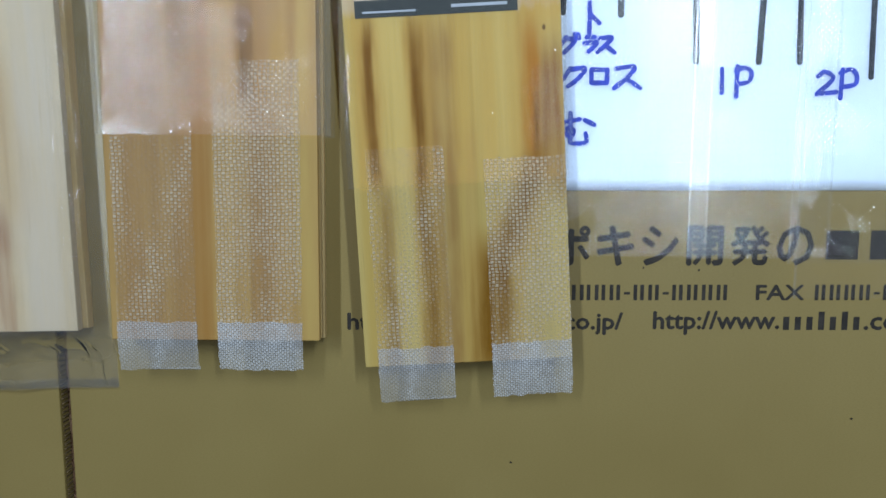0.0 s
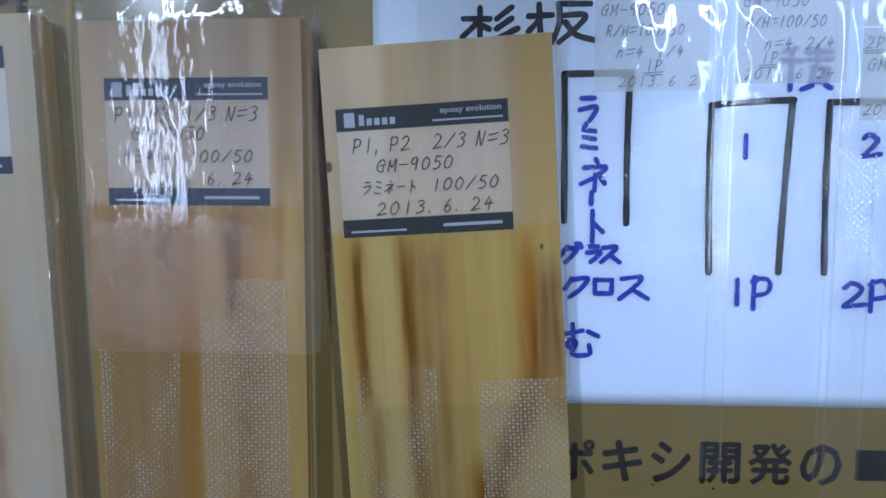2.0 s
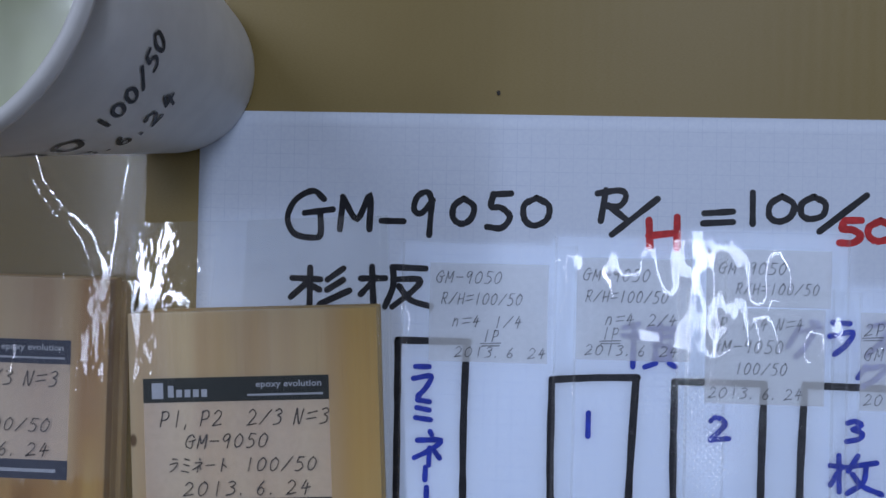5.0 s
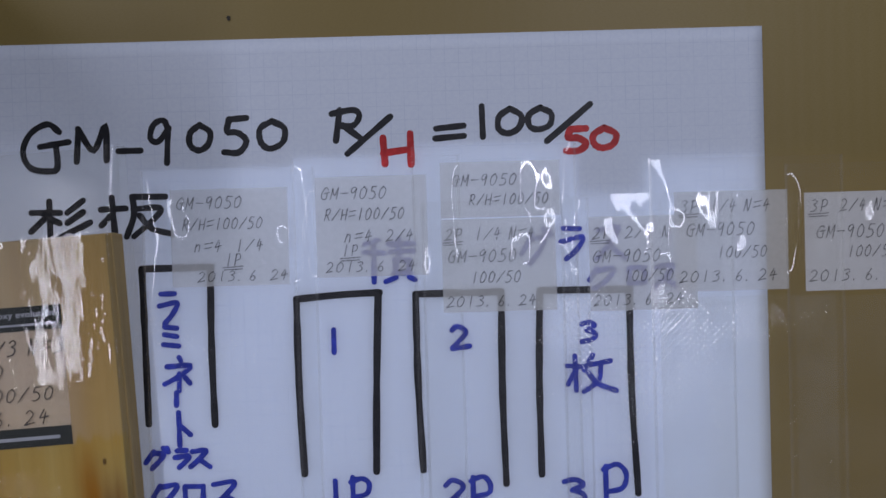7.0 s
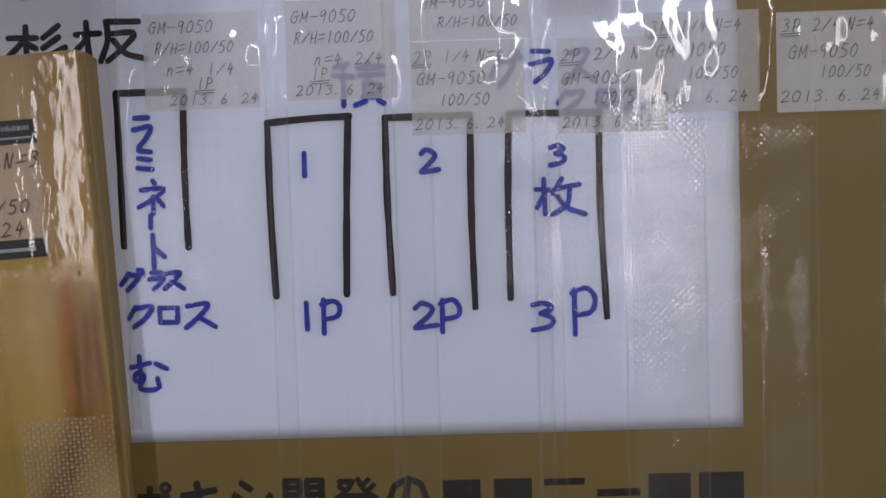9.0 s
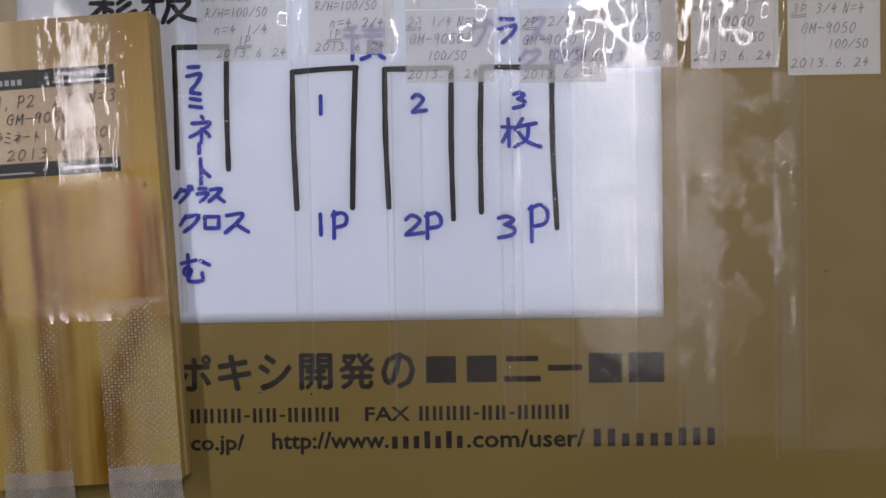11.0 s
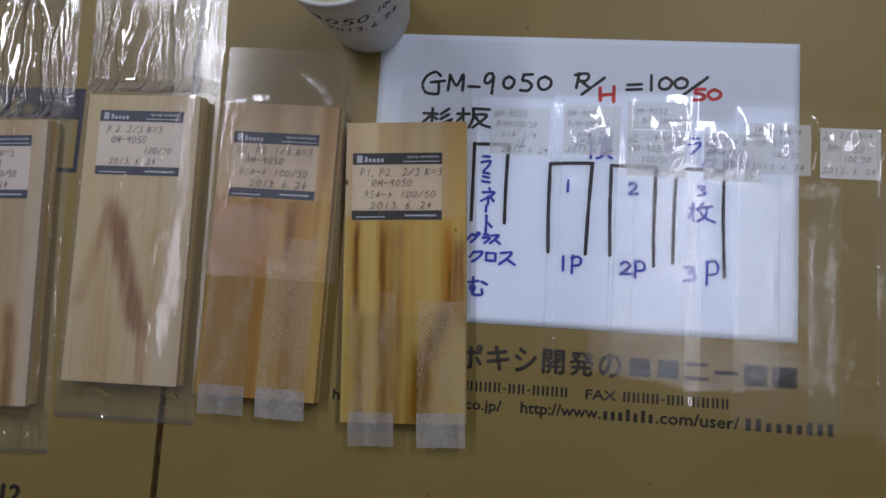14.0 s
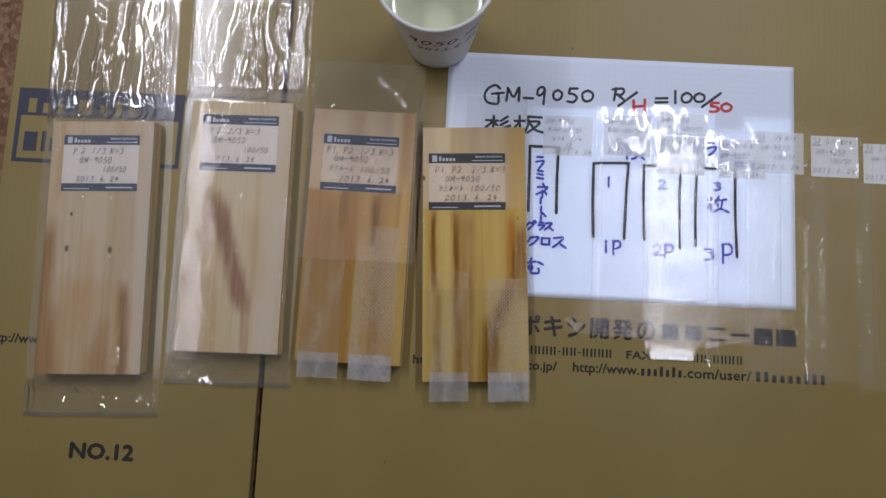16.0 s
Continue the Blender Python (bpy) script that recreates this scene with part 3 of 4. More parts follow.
# channel box: dark band over an outlined field, its names as bars
part("print_box", flat((-398, -252.5, 135.5, 160), (-398, -394, 94, 135.5), (-256, -252.5, 94, 135.5), (-394, -256, 94, 97.5), z=Z_PRINT), NAVY, left_sheet, "dark navy printed box")
for x0, x1, y0, y1 in ((-390, -380, 138, 151), (-377, -368, 138, 147), (-365, -356, 138, 147), (-346, -331, 138, 151), (-327, -318, 138, 147), (-314, -305, 138, 151), (-302, -293, 138, 147)):
    part("name_bar", flat((x0 + 1.5, x1 - 1.5, y0, y1), z=Z_PRINT + 1e-4), KHAKI_INK, left_sheet)
for x0, x1, y0, y1 in ((-389, -377.5, 104, 121), (-373.5, -370, 104, 122), (-366, -356, 104, 116)):
    part("name_bar", flat((x0, x1, y0, y1), z=Z_PRINT + 2e-4), NAVY, left_sheet)
# scattered specks of dirt
rng = random.Random(3)
for sx, sy, sr in ((83, 218, 0.9), (110, -34, 0.5), (86, -33, 0.4), (250, 235, 0.5), (30, -120, 0.5), (-60, -140, 0.6), (180, -100, 0.5), (350, 20, 0.5)):
    bm = bmesh.new()
    bm.faces.new([bm.verts.new(((sx + sr * rng.uniform(0.6, 1.1) * math.cos(a)) * MM, (sy + sr * math.sin(a)) * MM, Z_PRINT + 3e-4)) for a in (2 * math.pi * k / 9 for k in range(9))])
    part("dirt_speck", bm, PRINT, right_sheet)

# ---- the sheet of grid paper ----
PX0, PX1, PY1 = -24.5, 275.0, 210.3


def paper_sheet():
    sheet = thing("paper_sheet", pose(0, 0, 0.0002), "white grid paper sheet with hand-drawn marker boxes, lying on cardboard", "paper")
    bm = bmesh.new()
    nx, ny = 60, 42
    rows = []
    for j in range(ny + 1):
        row = []
        for i in range(nx + 1):
            u, v = i / nx, j / ny
            x, y = PX0 + u * (PX1 - PX0), v * PY1
            edge = min(u, 1 - u) * 300
            row.append(bm.verts.new((x * MM, y * MM, 0.0002 + 0.00015 * max(0, 1 - edge / 30) ** 2 * v)))
        rows.append(row)
    for a, b in zip(rows, rows[1:]):
        for i in range(nx):
            bm.faces.new((a[i], a[i + 1], b[i + 1], b[i]))
    ext = bmesh.ops.extrude_face_region(bm, geom=bm.faces[:])
    for v in ext["geom"]:
        if isinstance(v, bmesh.types.BMVert):
            v.co.z -= 0.00015
    bmesh.ops.recalc_face_normals(bm, faces=bm.faces[:])
    smooth(part("sheet", bm, PAPER, sheet))
    z = 0.0003
    head = Hand(2.25, z, 1)
    for char, *box in (("G", 8, 165, 23, 182), ("M", 27, 168, 39, 181), ("-", 42, 171, 50, 172), ("9", 53, 167, 62, 182), ("0", 67, 171, 76, 180), ("5", 79, 170, 89, 182),
                       ("0", 92, 171, 103, 181), ("R", 119, 173, 131, 184), ("/", 124, 168, 140, 181), ("=", 156, 170, 166, 179), ("1", 170, 173, 176, 184),
                       ("0", 178, 174, 188, 183), ("0", 189, 175, 199, 183), ("/", 196, 171, 212, 184), ("杉", 10, 141, 31, 154), ("板", 35, 141, 58, 155)):
        head.sign(char, *box)
        head = head.done(INK_BLACK, sheet, "handwritten_sign", again=True)
    red = Hand(2.5, z, 2)
    for char, *box in (("H", 136, 164, 148, 175), ("5", 202, 167, 211, 175), ("0", 212, 168, 222, 175)):
        red.sign(char, *box)
        red = red.done(INK_RED, sheet, "handwritten_sign", again=True)
    frames = Hand(2.5, z + 0.0001, 3)
    for lines in ([(49.5, 73), (49.3, 100), (49, 129)], [(49, 129), (74, 129)], [(73.5, 129), (73, 100), (73.3, 72)],
                  [(105, 53), (104, 85), (104, 116.5)], [(104, 116.5), (120, 117.6), (134, 118)], [(133.5, 117.5), (132, 85), (131, 53)],
                  [(148, 53), (147, 85), (147, 117)], [(147, 117), (178, 117)], [(178, 116.5), (177.5, 80), (178, 47)],
                  [(191, 50), (191, 85), (192, 117)], [(192, 117), (225, 116.5)], [(224.5, 116), (224.5, 80), (226, 42)]):
        frames.stroke(lines)
        frames = frames.done(INK_BLACK, sheet, "marker_line", again=True)
    blue = Hand(1.9, z + 0.0002, 4)
    for char, *box in (("ラ", 54, 109, 62, 120), ("ミ", 55, 101, 62, 108), ("ネ", 56, 85, 66, 97), ("ー", 58, 79.5, 61.5, 84), ("ト", 57.5, 65, 65, 77),
                       ("グ", 48, 57, 55, 63.5), ("ラ", 58, 57, 64, 63), ("ス", 64, 57, 71, 63), ("ク", 50, 43, 59, 51.5), ("ロ", 61, 44, 69, 50.5), ("ス", 71, 42.5, 82, 51),
                       ("む", 50, 20, 62, 32), ("1", 115, 97, 119, 105), ("2", 159, 97, 166, 105), ("3", 206, 98, 213, 105), ("枚", 201, 80, 217, 93),
                       ("1", 114, 40.5, 118, 50), ("P", 120.5, 39, 129, 51), ("2", 155, 40, 164, 49), ("P", 164, 38, 173, 50), ("3", 198, 38, 208, 48), ("P", 212, 36, 222.5, 52.5),
                       ("積", 129, 122, 147, 137), ("グ", 186, 127, 195, 138), ("ラ", 199, 128, 209, 139), ("ス", 213, 128, 223, 139), ("ク", 210, 117, 219, 125), ("ロ", 224, 118, 231, 125), ("ス", 234, 117, 242, 125)):
        blue.sign(char, *box)
        blue = blue.done(INK_BLUE, sheet, "handwritten_sign", again=True)
    return sheet


paper_sheet()


# ---- wooden boards in stacks of three ----
BOARD_W, BOARD_L, BOARD_T = 86.0, 211.0, 3.75
STACKS = (
    # centre x, y (mm), turn, wood, words for the label
    (-309.0, 24.0, 2.5, 0, "pale cedar board with dark edge stains, inside a clear bag"),
    (-195.5, 47.0, 0.8, 1, "pale cedar board with brown flame mark, inside a clear bag"),
    (-93.2, 43.8, -0.5, 2, "orange cedar board with two glass cloth strips and paper label"),
    (5.2, 34.2, 3.0, 3, "yellow cedar board with brown streaks, glass cloth strips and label"),
)


def film_height(x, y, rect, high, spread):
    dx = max(rect[0] - x, 0, x - rect[1])
    dy = max(rect[2] - y, 0, y - rect[3])
    d = math.hypot(dx, dy)
    return high * max(0.0, 1 - d / spread) ** 1.6


def cloth_strip(board, x0, x1, y0, y1, top, index):
    """A glass cloth strip wetted onto the board, with its loose end hanging past the board's lower edge."""
    nx, ny = 16, 46
    rng = random.Random(index)
    edge = -BOARD_L / 2 - 0.4
    pieces = (("glass_cloth_strip", max(y0, edge), y1, CLOTH_WET), ("loose_cloth_end", y0, edge + 8, CLOTH_DRY))
    for name, lo, hi, material in pieces:
        bm = bmesh.new()
        rows = []
        for j in range(ny + 1):
            y = lo + (hi - lo) * j / ny
            row = []
            for i in range(nx + 1):
                x = x0 + (x1 - x0) * i / nx
                fray = rng.uniform(-0.25, 0.25) if i in (0, nx) else 0
                drop = max(0.0, edge - y)
                z = top + 0.25 + 0.12 * noise.noise(Vector((x * 0.25, y * 0.2, index))) - 0.012 * drop * drop + (0.12 if material is CLOTH_DRY else 0)
                yy = y + (rng.uniform(-0.5, 0.5) if j in (0, ny) else 0) + (0.06 * (x - x0) if j == 0 and index % 2 else 0)
                row.append(bm.verts.new(((x + fray) * MM, yy * MM, z * MM)))
            rows.append(row)
        for a, b in zip(rows, rows[1:]):
            for i in range(nx):
                bm.faces.new((a[i], a[i + 1], b[i + 1], b[i]))
        smooth(part(name, bm, material, board, "wetted woven glass cloth" if material is CLOTH_WET else "loose frayed woven glass cloth"))


def board_label(board, x0, x1, y0, y1, top, lines, dark, veil, seed):
    """A small paper label with printed bands and pen writing."""
    z = (top + 0.08) * MM
    paper = part("paper_label", flat((x0, x1, y0, y1), z=z), veil, board, "translucent paper label with dark printed bands")
    paper.visible_shadow = False
    band = BAND_DARK if dark else BAND_BLUE
    part("printed_band", flat((x0, x1, y1 - 8.3, y1), z=z + 6e-5), band, paper)
    part("printed_band", flat((x0, x1, y0, y0 + 6.6), z=z + 6e-5), band, paper)
    logo = [(x0 + 3, x0 + 7, y1 - 7.0, y1 - 1.6)] + [(x0 + 8.6 + i * 2.9, x0 + 10.6 + i * 2.9, y1 - 6.6, y1 - (2.6 if i == 0 else 4.0)) for i in range(5)]
    logo += [(x0 + 36, x1 - 2, y1 - 6.6, y1 - 5.9), (x0 + 3, x0 + 24, y0 + 1.6, y0 + 2.4), (x0 + 38, x1 - 4, y0 + 2.4, y0 + 3.6)]
    tagged(part("logo_bars", flat(*logo, z=z + 1.2e-4), WHITE_INK, paper), kind="stuff")
    lettering("epoxy evolution", x0 + 39, x1 - 2.5, y1 - 4.4, y1 - 1.5, WHITE_INK, paper, z + 1.2e-4, 0.08)
    hand = Hand(0.48, z + 1.2e-4, seed)
    for text, dx, dy, high, pitch in lines:
        hand.line(text, x0 + dx, y0 + dy, high, pitch)
    hand.done(PENCIL, paper)


def wood_stack(k, cx, cy, turn, wood, words):
    rng = random.Random(40 + k)
    for layer in range(3):
        top = layer == 2
        dx, dy, da = (0, 0, 0) if top else (rng.uniform(-0.6, 2.0), rng.uniform(-0.8, 0.8), rng.uniform(-0.35, 0.35))
        label = words if top else "plain cedar board lying under another in the stack"
        base = 0.6 + layer * (BOARD_T + 0.12)
        board = thing("wooden_board", pose((cx + dx) * MM, (cy + dy) * MM, base * MM, 0, 0, turn + da), label, "board", "cedar boards in stacks")
        bm = slab(-BOARD_W / 2 * MM, BOARD_W / 2 * MM, -BOARD_L / 2 * MM, BOARD_L / 2 * MM, 0, BOARD_T * MM, 0.0005)
        part("plank", bm, WOODS[wood] if top else WOOD_SIDE, board)
        if not top:
            continue
        t = BOARD_T
        if k == 0:
            board_label(board, -32.5, 31.5, 45.5, 93.5, t, (("p 2  1/3 N=3", 8, 32, 5.0, 4.3), ("GM-9050", 14, 24, 5, 4.0), ("100/50", 34, 16.5, 4.5, 3.4), ("2013. 6. 24", 12, 8.2, 4.4, 4.0)), False, LABEL_WHITE, 50)
        elif k == 1:
            board_label(board, -33.0, 31.5, 45.0, 93.5, t, (("p 2  2/3 N=3", 6, 32, 5.0, 4.3), ("GM-9050", 10, 24, 5, 4.0), ("100/50", 36, 16.5, 4.5, 3.6), ("2013. 6. 24", 10, 8.2, 4.4, 4.0)), False, LABEL_WHITE, 51)
        elif k == 2:
            board_label(board, -33.5, 30.0, 36.0, 84.0, t, (("P1, P2  1/3 N=3", 3, 32, 5.2, 4.5), ("GM-9050", 10, 25, 4.6, 4.2), ("ラミネ-ト  100/50", 6, 16.5, 4.4, 4.3), ("2013. 6. 24", 15, 8.0, 4.6, 4.7)), False, LABEL_VEIL, 52)
            cloth_strip(board, -40.5, -7.5, -119, -21, t, 1)
            cloth_strip(board, 1.0, 36.0, -118.5, 8, t, 2)
        else:
            board_label(board, -38.0, 26.0, 35.0, 83.0, t, (("P1, P2   2/3 N=3", 5, 31.5, 5.2, 4.5), ("GM-9050", 14, 24, 4.6, 4.2), ("ラミネ-ト  100/50", 8, 16.0, 4.4, 4.3), ("2013. 6. 24", 13, 8.0, 4.6, 4.9)), True, LABEL_VEIL, 53)
            cloth_strip(board, -37.5, -6.0, -122, -16, t, 3)
            cloth_strip(board, 10.0, 43.0, -121.5, -22, t, 4)


for k, row in enumerate(STACKS):
    wood_stack(k, *row)


# ---- clear bags ----
def bag(k, cx, cy, turn, x0, x1, y0, y1, amp, label, film, seal=True, folds=()):
    """A loose film over a board stack; x0..y1 its outline round the stack's centre, in mm.
    folds: sharp creases (from x, y, to x, y, height, half width)."""
    ob = thing("plastic_bag", pose(cx * MM, cy * MM, 0.0, 0, 0, turn), label, "plastic bag", "bags over the boards")
    rect = (-BOARD_W / 2 - 1, BOARD_W / 2 + 1, -BOARD_L / 2 - 1, BOARD_L / 2 + 1)
    high = 0.6 + 3 * (BOARD_T + 0.12) + 0.5
    nx, ny = int((x1 - x0) / 0.8), int((y1 - y0) / 1.5)
    rng = random.Random(200 + k)
    width, creases = x1 - x0, list(folds)
    if seal:
        # long creases that run up the empty end, a few of them slanting
        for c in range(20):
            ya, run = rng.uniform(rect[3] - 30, rect[3] + 40), rng.uniform(50, 150)
            xa = x0 + width * rng.uniform(0.05, 0.95)
            creases.append((xa, ya, xa + run * rng.uniform(-0.22, 0.22), ya + run, rng.uniform(0.7, 1.6), rng.uniform(1.8, 4.0)))
        # short creases in the flap below the board, and pulls that start at its corners
        for c in range(14):
            xa, ya = x0 + width * rng.uniform(0.05, 0.9), y0 + rng.uniform(0, 24)
            creases.append((xa, ya, xa + rng.uniform(-16, 22), ya + rng.uniform(2, 14), rng.uniform(0.8, 1.9), rng.uniform(1.6, 3.4)))
        for xa, side in ((rect[0], -1), (rect[1], 1)):
            creases.append((xa, rect[2], xa + 7 * side, y0, 1.2, 3.0))
            creases.append((xa, rect[3], xa - 10 * side, rect[3] + 55, 1.6, 4.0))
        for side in (x0 + 5, x0 + 10, x1 - 5, x1 - 11):
            creases.append((side, y0, side + rng.uniform(-2, 2), y1, rng.uniform(0.7, 1.3), rng.uniform(1.8, 3.0)))
    for c in range(6 if seal else 3):
        xa, ya = rng.uniform(-38, 38), rng.uniform(max(rect[2], y0) + 8, rect[3] - 30)
        creases.append((xa, ya, xa + rng.uniform(-9, 9), ya + rng.uniform(8, 28), rng.uniform(0.10, 0.24), rng.uniform(1.4, 2.6)))

    def ridges(x, y):
        total = 0.0
        for xa, ya, xb, yb, h, w in creases:
            ex, ey = xb - xa, yb - ya
            run = math.hypot(ex, ey)
            along = ((x - xa) * ex + (y - ya) * ey) / run
            if 0 < along < run:
                bend = 1.3 * math.sin(along * 0.08 + xa) + 0.5 * math.sin(along * 0.27 + ya)
                d = abs(((x - xa) * ey - (y - ya) * ex) / run + bend) / w
                if d < 1:
                    total = max(total, h * (1 - d) ** 1.4 * min(1.0, along / 7, (run - along) / 7))
        return total

    def height(x, y):
        on_board = film_height(x, y, rect, 1.0, 1.0)
        z = film_height(x, y, rect, high, 17.0)
        if not seal and y > rect[3]:
            z = high * max(0.0, 1 - (y - rect[3]) / 52) * max(0.0, 1 - max(0.0, abs(x) - rect[1]) / 12)
        rim = max(0.0, min(1.0, (x - x0) / 5, (x1 - x) / 5))
        broad = noise.noise(Vector((x * 0.030 + y * 0.004, y * 0.007, k * 9.1)))
        small = noise.noise(Vector((x * 0.075 - y * 0.010, y * 0.018, k * 5.3 + 2)))
        if on_board >= 1:
            tent = noise.noise(Vector((x * 0.035, y * 0.020, k * 2.9 + 7)))
            return z + ridges(x, y) + amp * (0.2 + 0.32 * max(-0.5, tent + 0.3 * small)) * min(1, rim + 0.3)
        above = min(1.0, max(0.0, (y - rect[3]) / 25))
        below = min(1.0, max(0.0, (rect[2] - y) / 8))
        loose = amp * (0.25 + 0.75 * above + 0.9 * below)
        return max(z + rim * (ridges(x, y) + loose * (3.4 * (broad + 0.4) + 1.3 * small) + 2.6 * amp * above), 0.6)

    bm = bmesh.new()
    rows = []
    for j in range(ny + 1):
        row = []
        for i in range(nx + 1):
            x, y = x0 + (x1 - x0) * i / nx, y0 + (y1 - y0) * j / ny
            sway = 0.8 * noise.noise(Vector((y * 0.03, k, i / nx * 2)))
            row.append(bm.verts.new(((x + sway) * MM, y * MM, height(x, y) * MM)))
        rows.append(row)
    for a, b in zip(rows, rows[1:]):
        for i in range(nx):
            bm.faces.new((a[i], a[i + 1], b[i + 1], b[i]))
    smooth(part("front_film", bm, film, ob)).visible_shadow = False
    part("back_film", slab(x0 * MM, x1 * MM, y0 * MM, y1 * MM, 0.00042, 0.00047), FILM_BACK, ob, "thin back layer of clear film").visible_shadow = False
    if seal:
        bm = bmesh.new()
        rows = []
        for j in range(3):
            y = y0 - 0.5 + j * 2.2
            rows.append([bm.verts.new(((x0 + (x1 - x0) * i / nx) * MM, y * MM, (height(x0 + (x1 - x0) * i / nx, max(y, y0)) + 0.25) * MM)) for i in range(nx + 1)])
        for a, b in zip(rows, rows[1:]):
            for i in range(nx):
                bm.faces.new((a[i], a[i + 1], b[i + 1], b[i]))
        smooth(part("sealed_edge", bm, FILM_SEAM, ob, "whitish heat-sealed edge"))
    return ob


bag(0, -309, 24, 2.5, -58, 54, -140, 290, 1.0, "long crumpled clear plastic bag holding a pale cedar stack", FILM_LONG)
bag(1, -195.5, 47, 0.8, -54, 52, -133, 268, 1.0, "long crumpled clear plastic bag holding flame-marked cedar boards", FILM_LONG)
bag(2, -93.2, 43.8, -0.5, -49, 48, -21.5, 152, 0.16, "short clear plastic bag pulled over the upper half of boards", FILM_MILKY, False,
    ((-22, 150, -14, 130, 1.3, 3.0), (-14, 132, -15, 121, 1.3, 3.0), (-15, 123, -28, 107, 1.2, 3.0), (3, 151, 22, 126, 1.4, 3.5), (20, 129, 40, 106, 1.0, 3.5),
     (-45, 150, -43, 105, 1.0, 2.4), (-44, 60, -42, 0, 0.6, 2.0), (44.5, 106, 45, -10, 0.8, 2.0)))
bag(3, 5.2, 34.2, 3.0, -47, 46.5, -31.5, 137, 0.12, "short smooth clear plastic bag over the upper half of boards", FILM_SHORT, False,
    ((-44.5, 120, -44.5, -25, 0.8, 2.0), (-30, 108, 10, 106.5, 0.7, 2.0)))


# ---- flat clear sample bags with tracing-paper notes ----
NOTES = (
    # note's left, right, bottom, top (mm); bag's left, right, bottom, top; written lines
    (60, 102, 122, 157, 50, 112, -28, 164, (("GM-9050", 2, 28, 4.2, 4.0), ("R/H=100/50", 4, 20.5, 4, 3.4), ("n=4  1/4", 8, 12.5, 4, 4.2), ("1P", 19, 7.5, 4, 3.6), ("2013. 6  24", 9, 1.8, 3.6, 4.2))),
    (112, 152, 124, 160, 104, 164, -29, 167, (("GM-9050", 2, 28, 4.2, 4.0), ("R/H=100/50", 3, 20.5, 4, 3.4), ("n=4  2/4", 10, 12.5, 4, 4.2), ("1P", 9, 7.5, 4, 3.6), ("2013. 6  24", 3, 1.8, 3.6, 4.2))),
    (157, 200, 144, 164, 147, 206, -31, 170, (("GM-9050", 4, 11.5, 4, 4.0), ("R/H=100/50", 10, 4.5, 3.8, 3.4))),
    (157, 198, 110, 143.5, 150, 210, -46, 150, (("2P  1/4 N=4", 1, 26, 4.2, 4.0), ("GM-9050", 2, 18, 4.4, 4.2), ("100/50", 10, 10.5, 4, 3.6), ("2013. 6. 24", 1, 2, 3.8, 4.2))),
    (210, 249, 109, 143, 200, 262, -50, 151, (("2P  2/4 N", 1, 26, 4.2, 4.4), ("GM-9050", 1, 17.5, 4.4, 4.2), ("100/50", 12, 10.5, 4, 3.6), ("2013. 6. 24", 1, 2, 3.8, 4.2))),
    (241, 282, 115, 151, 232, 302, -62, 163, (("3P  1/4 N=4", 2, 28.5, 4.4, 4.0), ("GM-9050", 4, 20, 4.6, 4.2), ("100/50", 15, 12, 4, 3.6), ("2013. 6. 24", 1, 3.5, 4, 4.6))),
    (288, 328, 114, 149.5, 281, 340, -60, 160, (("3P  2/4 N=4", 2, 28.5, 4.4, 4.0), ("GM-9050", 4, 19, 4.6, 4.2), ("100/50", 15, 12, 4, 3.6), ("2013. 6. 24", 1, 3.5, 4, 4.6))),
    (332, 374, 110, 144.5, 325, 381, -66, 157, (("3P  3/4 N=4", 2, 28, 4.4, 4.0), ("GM-9050", 6, 19, 4.6, 4.2), ("100/50", 18, 12, 4, 3.6), ("2013. 6. 24", 1, 3.5, 4, 4.6))),
)


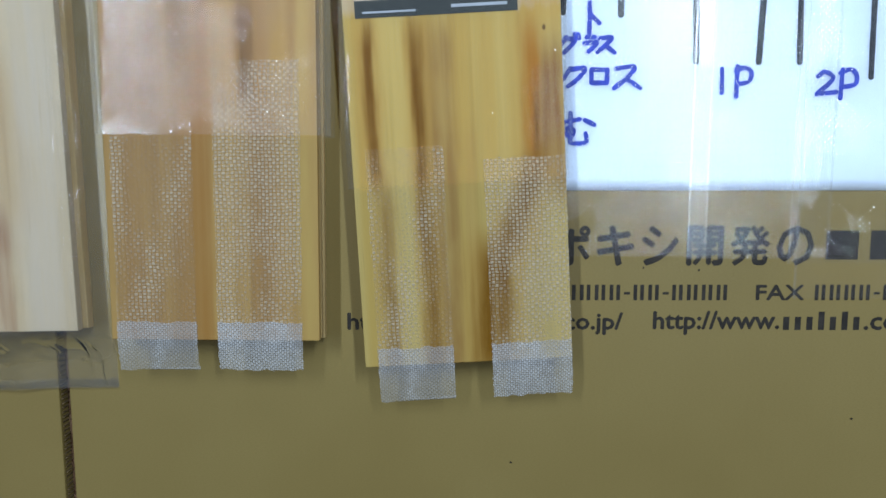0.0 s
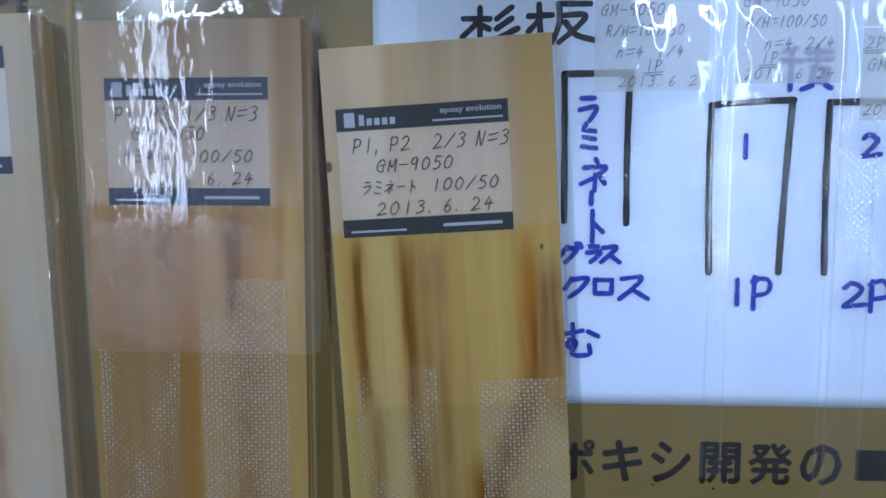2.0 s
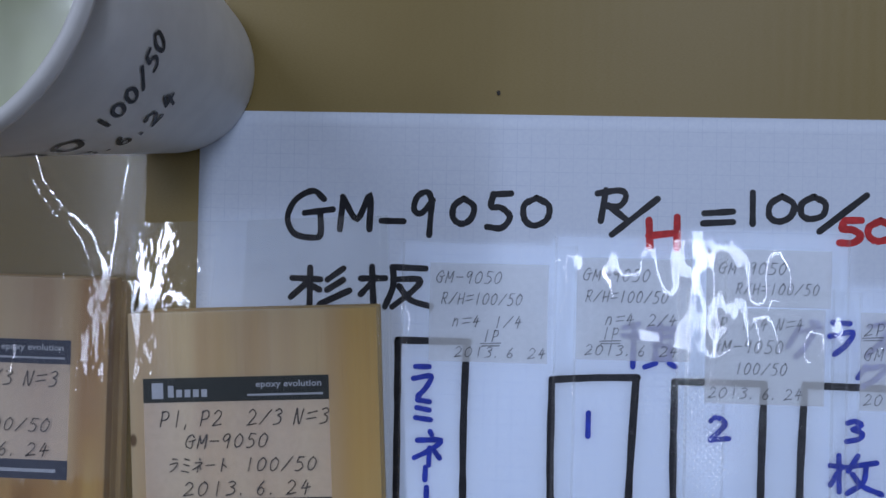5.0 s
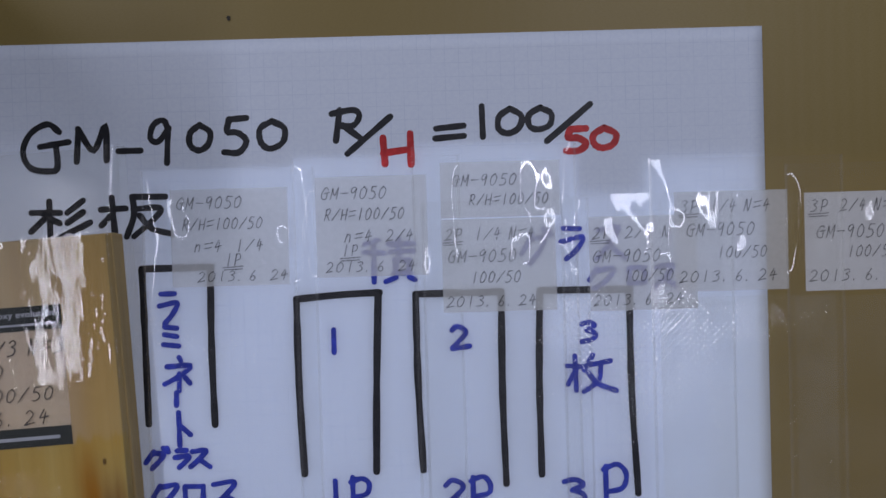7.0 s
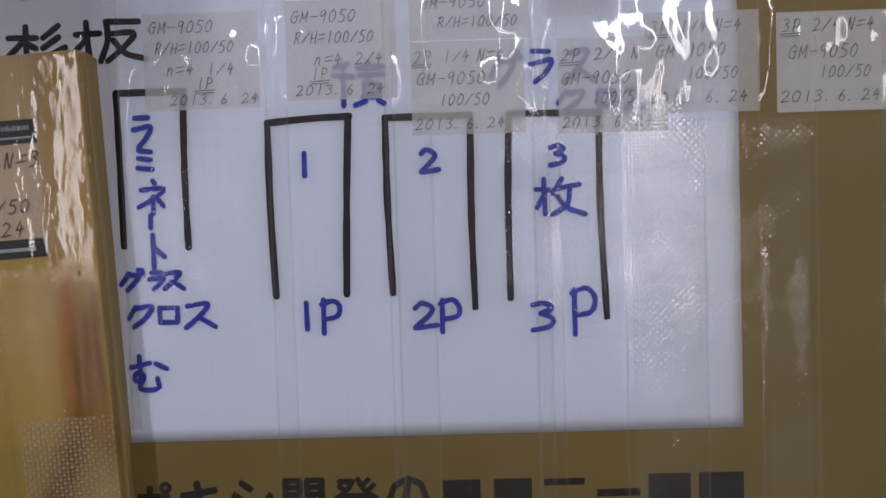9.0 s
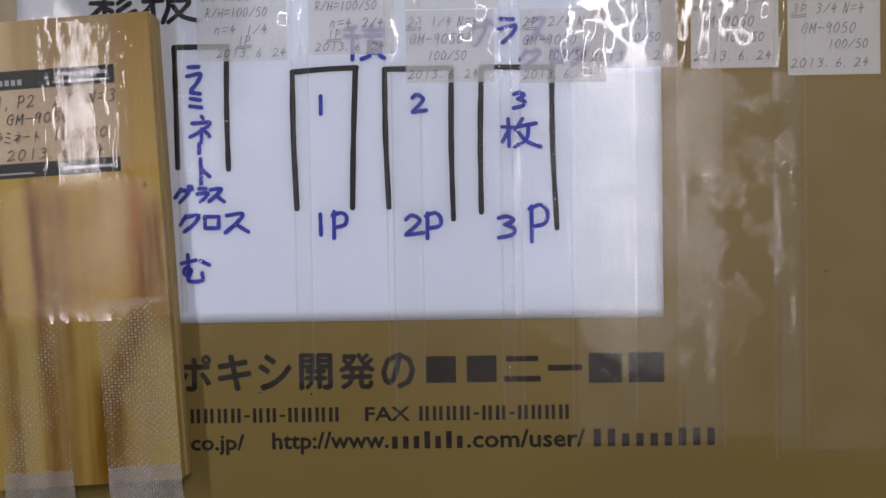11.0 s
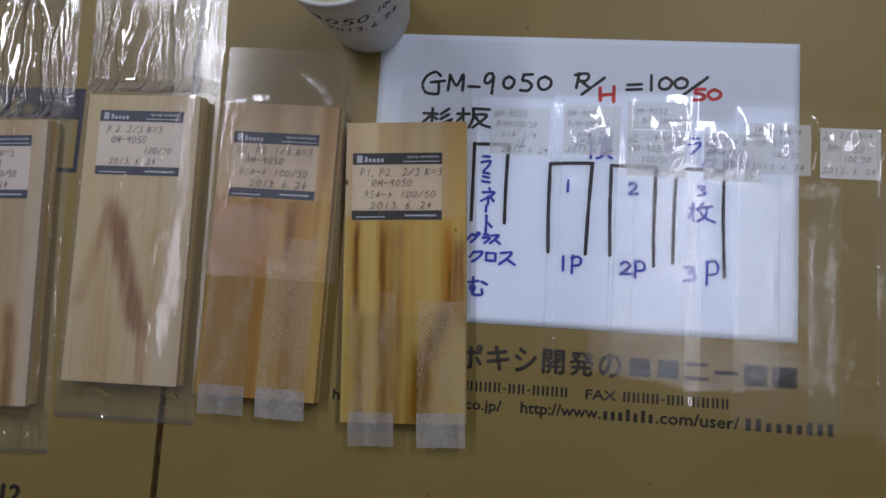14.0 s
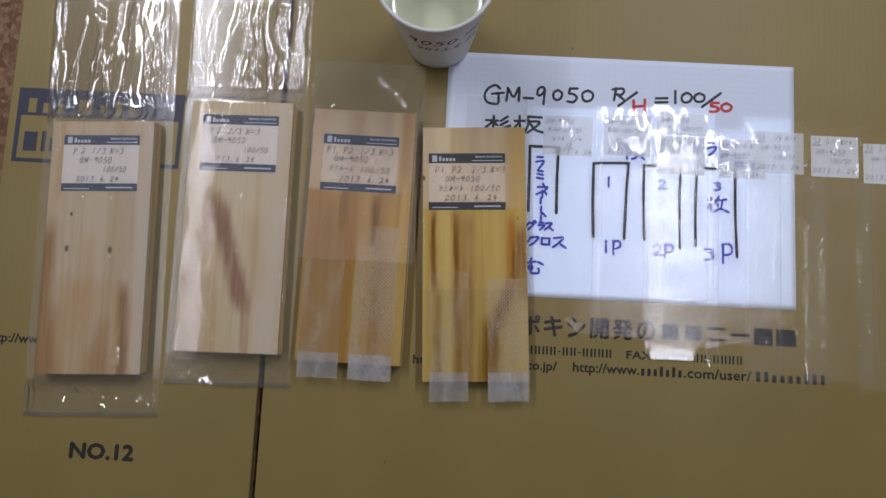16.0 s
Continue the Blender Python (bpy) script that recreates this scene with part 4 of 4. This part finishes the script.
def sample_bag(k, a0, a1, b0, b1, x0, x1, y0, y1, lines):
    z = 0.9 + 0.22 * k
    ob = thing("sample_bag", pose(0, 0, 0), "flat clear plastic sample bag lying over the paper and cardboard", "plastic bag", "flat sample bags")
    note = thing("paper_note", pose(0, 0, z * MM), "tracing-paper note with pencil writing inside a clear bag", "note", "tracing-paper notes")
    part("slip", flat((a0, a1, b0, b1)), NOTE_WHITE if k > 5 else TRACING, note).visible_shadow = False
    hand = Hand(0.42, 5e-5, 70 + k)
    for text, dx, dy, high, pitch in lines:
        hand.line(text, a0 + dx, b0 + dy, high, pitch * 0.86)
        if len(text) == 2 or text[1] == "P":
            hand.stroke([(a0 + dx - 0.6, b0 + dy - 0.9), (a0 + dx + 6.6, b0 + dy - 0.5)])
            hand.stroke([(a0 + dx - 0.2, b0 + dy - 1.7), (a0 + dx + 6.2, b0 + dy - 1.5)])
    hand.done(NOTE_PENCIL, note)
    if k >= 5:
        coupon = thing("laminate_coupon", pose(0, 0, (z + 0.08) * MM), "clear glass-fibre laminate strip inside a flat bag", "laminate strip", "laminate strips")
        part("strip", flat((x0 + 3, x1 - 3, y0 + 4, b0 - 2)), COUPON, coupon).visible_shadow = False
    step = 1.6
    nx, ny = int((x1 - x0) / step), int((y1 - y0) / step)
    bm = bmesh.new()
    rows = []
    for j in range(ny + 1):
        row = []
        for i in range(nx + 1):
            x, y = x0 + (x1 - x0) * i / nx, y0 + (y1 - y0) * j / ny
            near_edge = min(x - x0, x1 - x)
            swell = 1.5 * max(0.0, 1 - near_edge / 9.0) * max(0.0, noise.noise(Vector((x * 0.02, y * 0.022, k * 4.3))) + 0.15)
            # the open mouth gapes: a low ridge with a sloping lip
            inward = y1 - y
            gape = inward / 20 if inward < 20 else max(0.0, 1 - (inward - 20) / 26)
            mouth = 3.1 * gape * min(1.0, max(0.0, 0.55 + 1.1 * noise.noise(Vector((x * 0.03, y * 0.02, k * 2.2)))))
            ripple = 0.22 * noise.noise(Vector((x * 0.035, y * 0.016, k * 6.1)))
            mouth *= 1 + 0.5 * noise.noise(Vector((x * 0.13, y * 0.10, k * 1.7)))
            rest = min(1.0, near_edge / 4)
            row.append(bm.verts.new((x * MM, y * MM, (z + 0.28 + (max(swell, 0) + mouth) * rest + max(-0.12, ripple)) * MM)))
        rows.append(row)
    for a, b in zip(rows, rows[1:]):
        for i in range(nx):
            bm.faces.new((a[i], a[i + 1], b[i + 1], b[i]))
    smooth(part("front_film", bm, FILM_FLAT, ob)).visible_shadow = False
    bm = bmesh.new()
    for e0, e1 in ((x0 - 0.2, x0 + 0.9), (x1 - 0.9, x1 + 0.2)):
        rows = [[bm.verts.new((x * MM, (y0 + (y1 - y0) * j / 60) * MM, (z + 0.45 + 0.15 * noise.noise(Vector((j * 0.2, k, e0)))) * MM)) for x in (e0, e1)] for j in range(61)]
        for a, b in zip(rows, rows[1:]):
            bm.faces.new((a[0], a[1], b[1], b[0]))
    smooth(part("sealed_edge", bm, FILM_SEAM, ob, "whitish sealed side edge")).visible_shadow = False


for k, row in enumerate(NOTES):
    sample_bag(k, *row)


# ---- the paper cup ----
CUP_X, CUP_Y, CUP_H, CUP_R0, CUP_R1 = -34.5, 224.5, 114.0, 30.0, 42.0


def cup_radius(z):
    return CUP_R0 + (CUP_R1 - CUP_R0) * z / CUP_H


def paper_cup():
    cup = thing("paper_cup", pose(CUP_X * MM, CUP_Y * MM, 0.0022, 4.0), "white paper cup with pen writing, partly filled with pale resin", "cup")
    wall = [(CUP_R0 - 3, 3.0), (CUP_R0 - 1.2, 3.0), (CUP_R0 - 0.8, 0.2), (CUP_R0, 0.0), (CUP_R0 + 0.15, 1.0)]
    wall += [(cup_radius(z), z) for z in (8, 25, 50, 80, 111)]
    wall += [(cup_radius(112) - 0.7, 112), (cup_radius(109) - 0.7, 109)]
    wall += [(cup_radius(z) - 0.7, z) for z in (75, 50, 25, 6)] + [(0.01, 6.0)]
    smooth(part("cup_wall", lathe([(r * MM, z * MM) for r, z in wall]), CUP_PAPER, cup))
    rim = [(cup_radius(CUP_H - 2) + 1.0 + 1.5 * math.cos(a), CUP_H - 1.6 + 1.6 * math.sin(a)) for a in (2 * math.pi * i / 14 for i in range(15))]
    smooth(part("rolled_rim", lathe([(r * MM, z * MM) for r, z in rim]), CUP_PAPER, cup, "rolled white paper rim"))
    level = 62.0
    r = cup_radius(level) - 0.75
    bm = lathe([(0.01 * MM, level * MM), (r * 0.5 * MM, level * MM), ((r - 1.2) * MM, level * MM), (r * MM, (level + 0.9) * MM)])
    smooth(part("resin", bm, RESIN, cup, "pale yellow-green liquid resin"))

    def wrap(co):
        s, z = co.x / MM, co.y / MM
        rr = cup_radius(z) + 0.15 + co.z * 1000
        a = math.radians(-90) + s / cup_radius(50)
        return Vector((rr * math.cos(a) * MM, rr * math.sin(a) * MM, z * MM))

    hand = Hand(1.5, 0.0, 90)
    hand.line("9050", -19, 73, 9.5, 9.2)
    hand.done(INK_BLACK, cup, "handwriting", wrap)
    hand = Hand(1.05, 0.0, 91)
    hand.line("100/50", 21, 77, 6.0, 4.2)
    hand.line("2013.6.24", -14, 58, 7.0, 6.2)
    hand.done(INK_BLACK, cup, "handwriting", wrap)
    # the glued seam of the wall
    bm = bmesh.new()
    for z0, z1 in zip(range(8, 100, 8), range(16, 108, 8)):
        quad = []
        for s, z in ((-0.5, z0), (0.5, z0), (0.5, z1), (-0.5, z1)):
            a = math.radians(70) + s / 35
            quad.append(bm.verts.new(((cup_radius(z) - 0.95) * math.cos(a) * MM, (cup_radius(z) - 0.95) * math.sin(a) * MM, z * MM)))
        bm.faces.new(quad)
    part("seam", bm, CUP_PAPER, cup)


paper_cup()
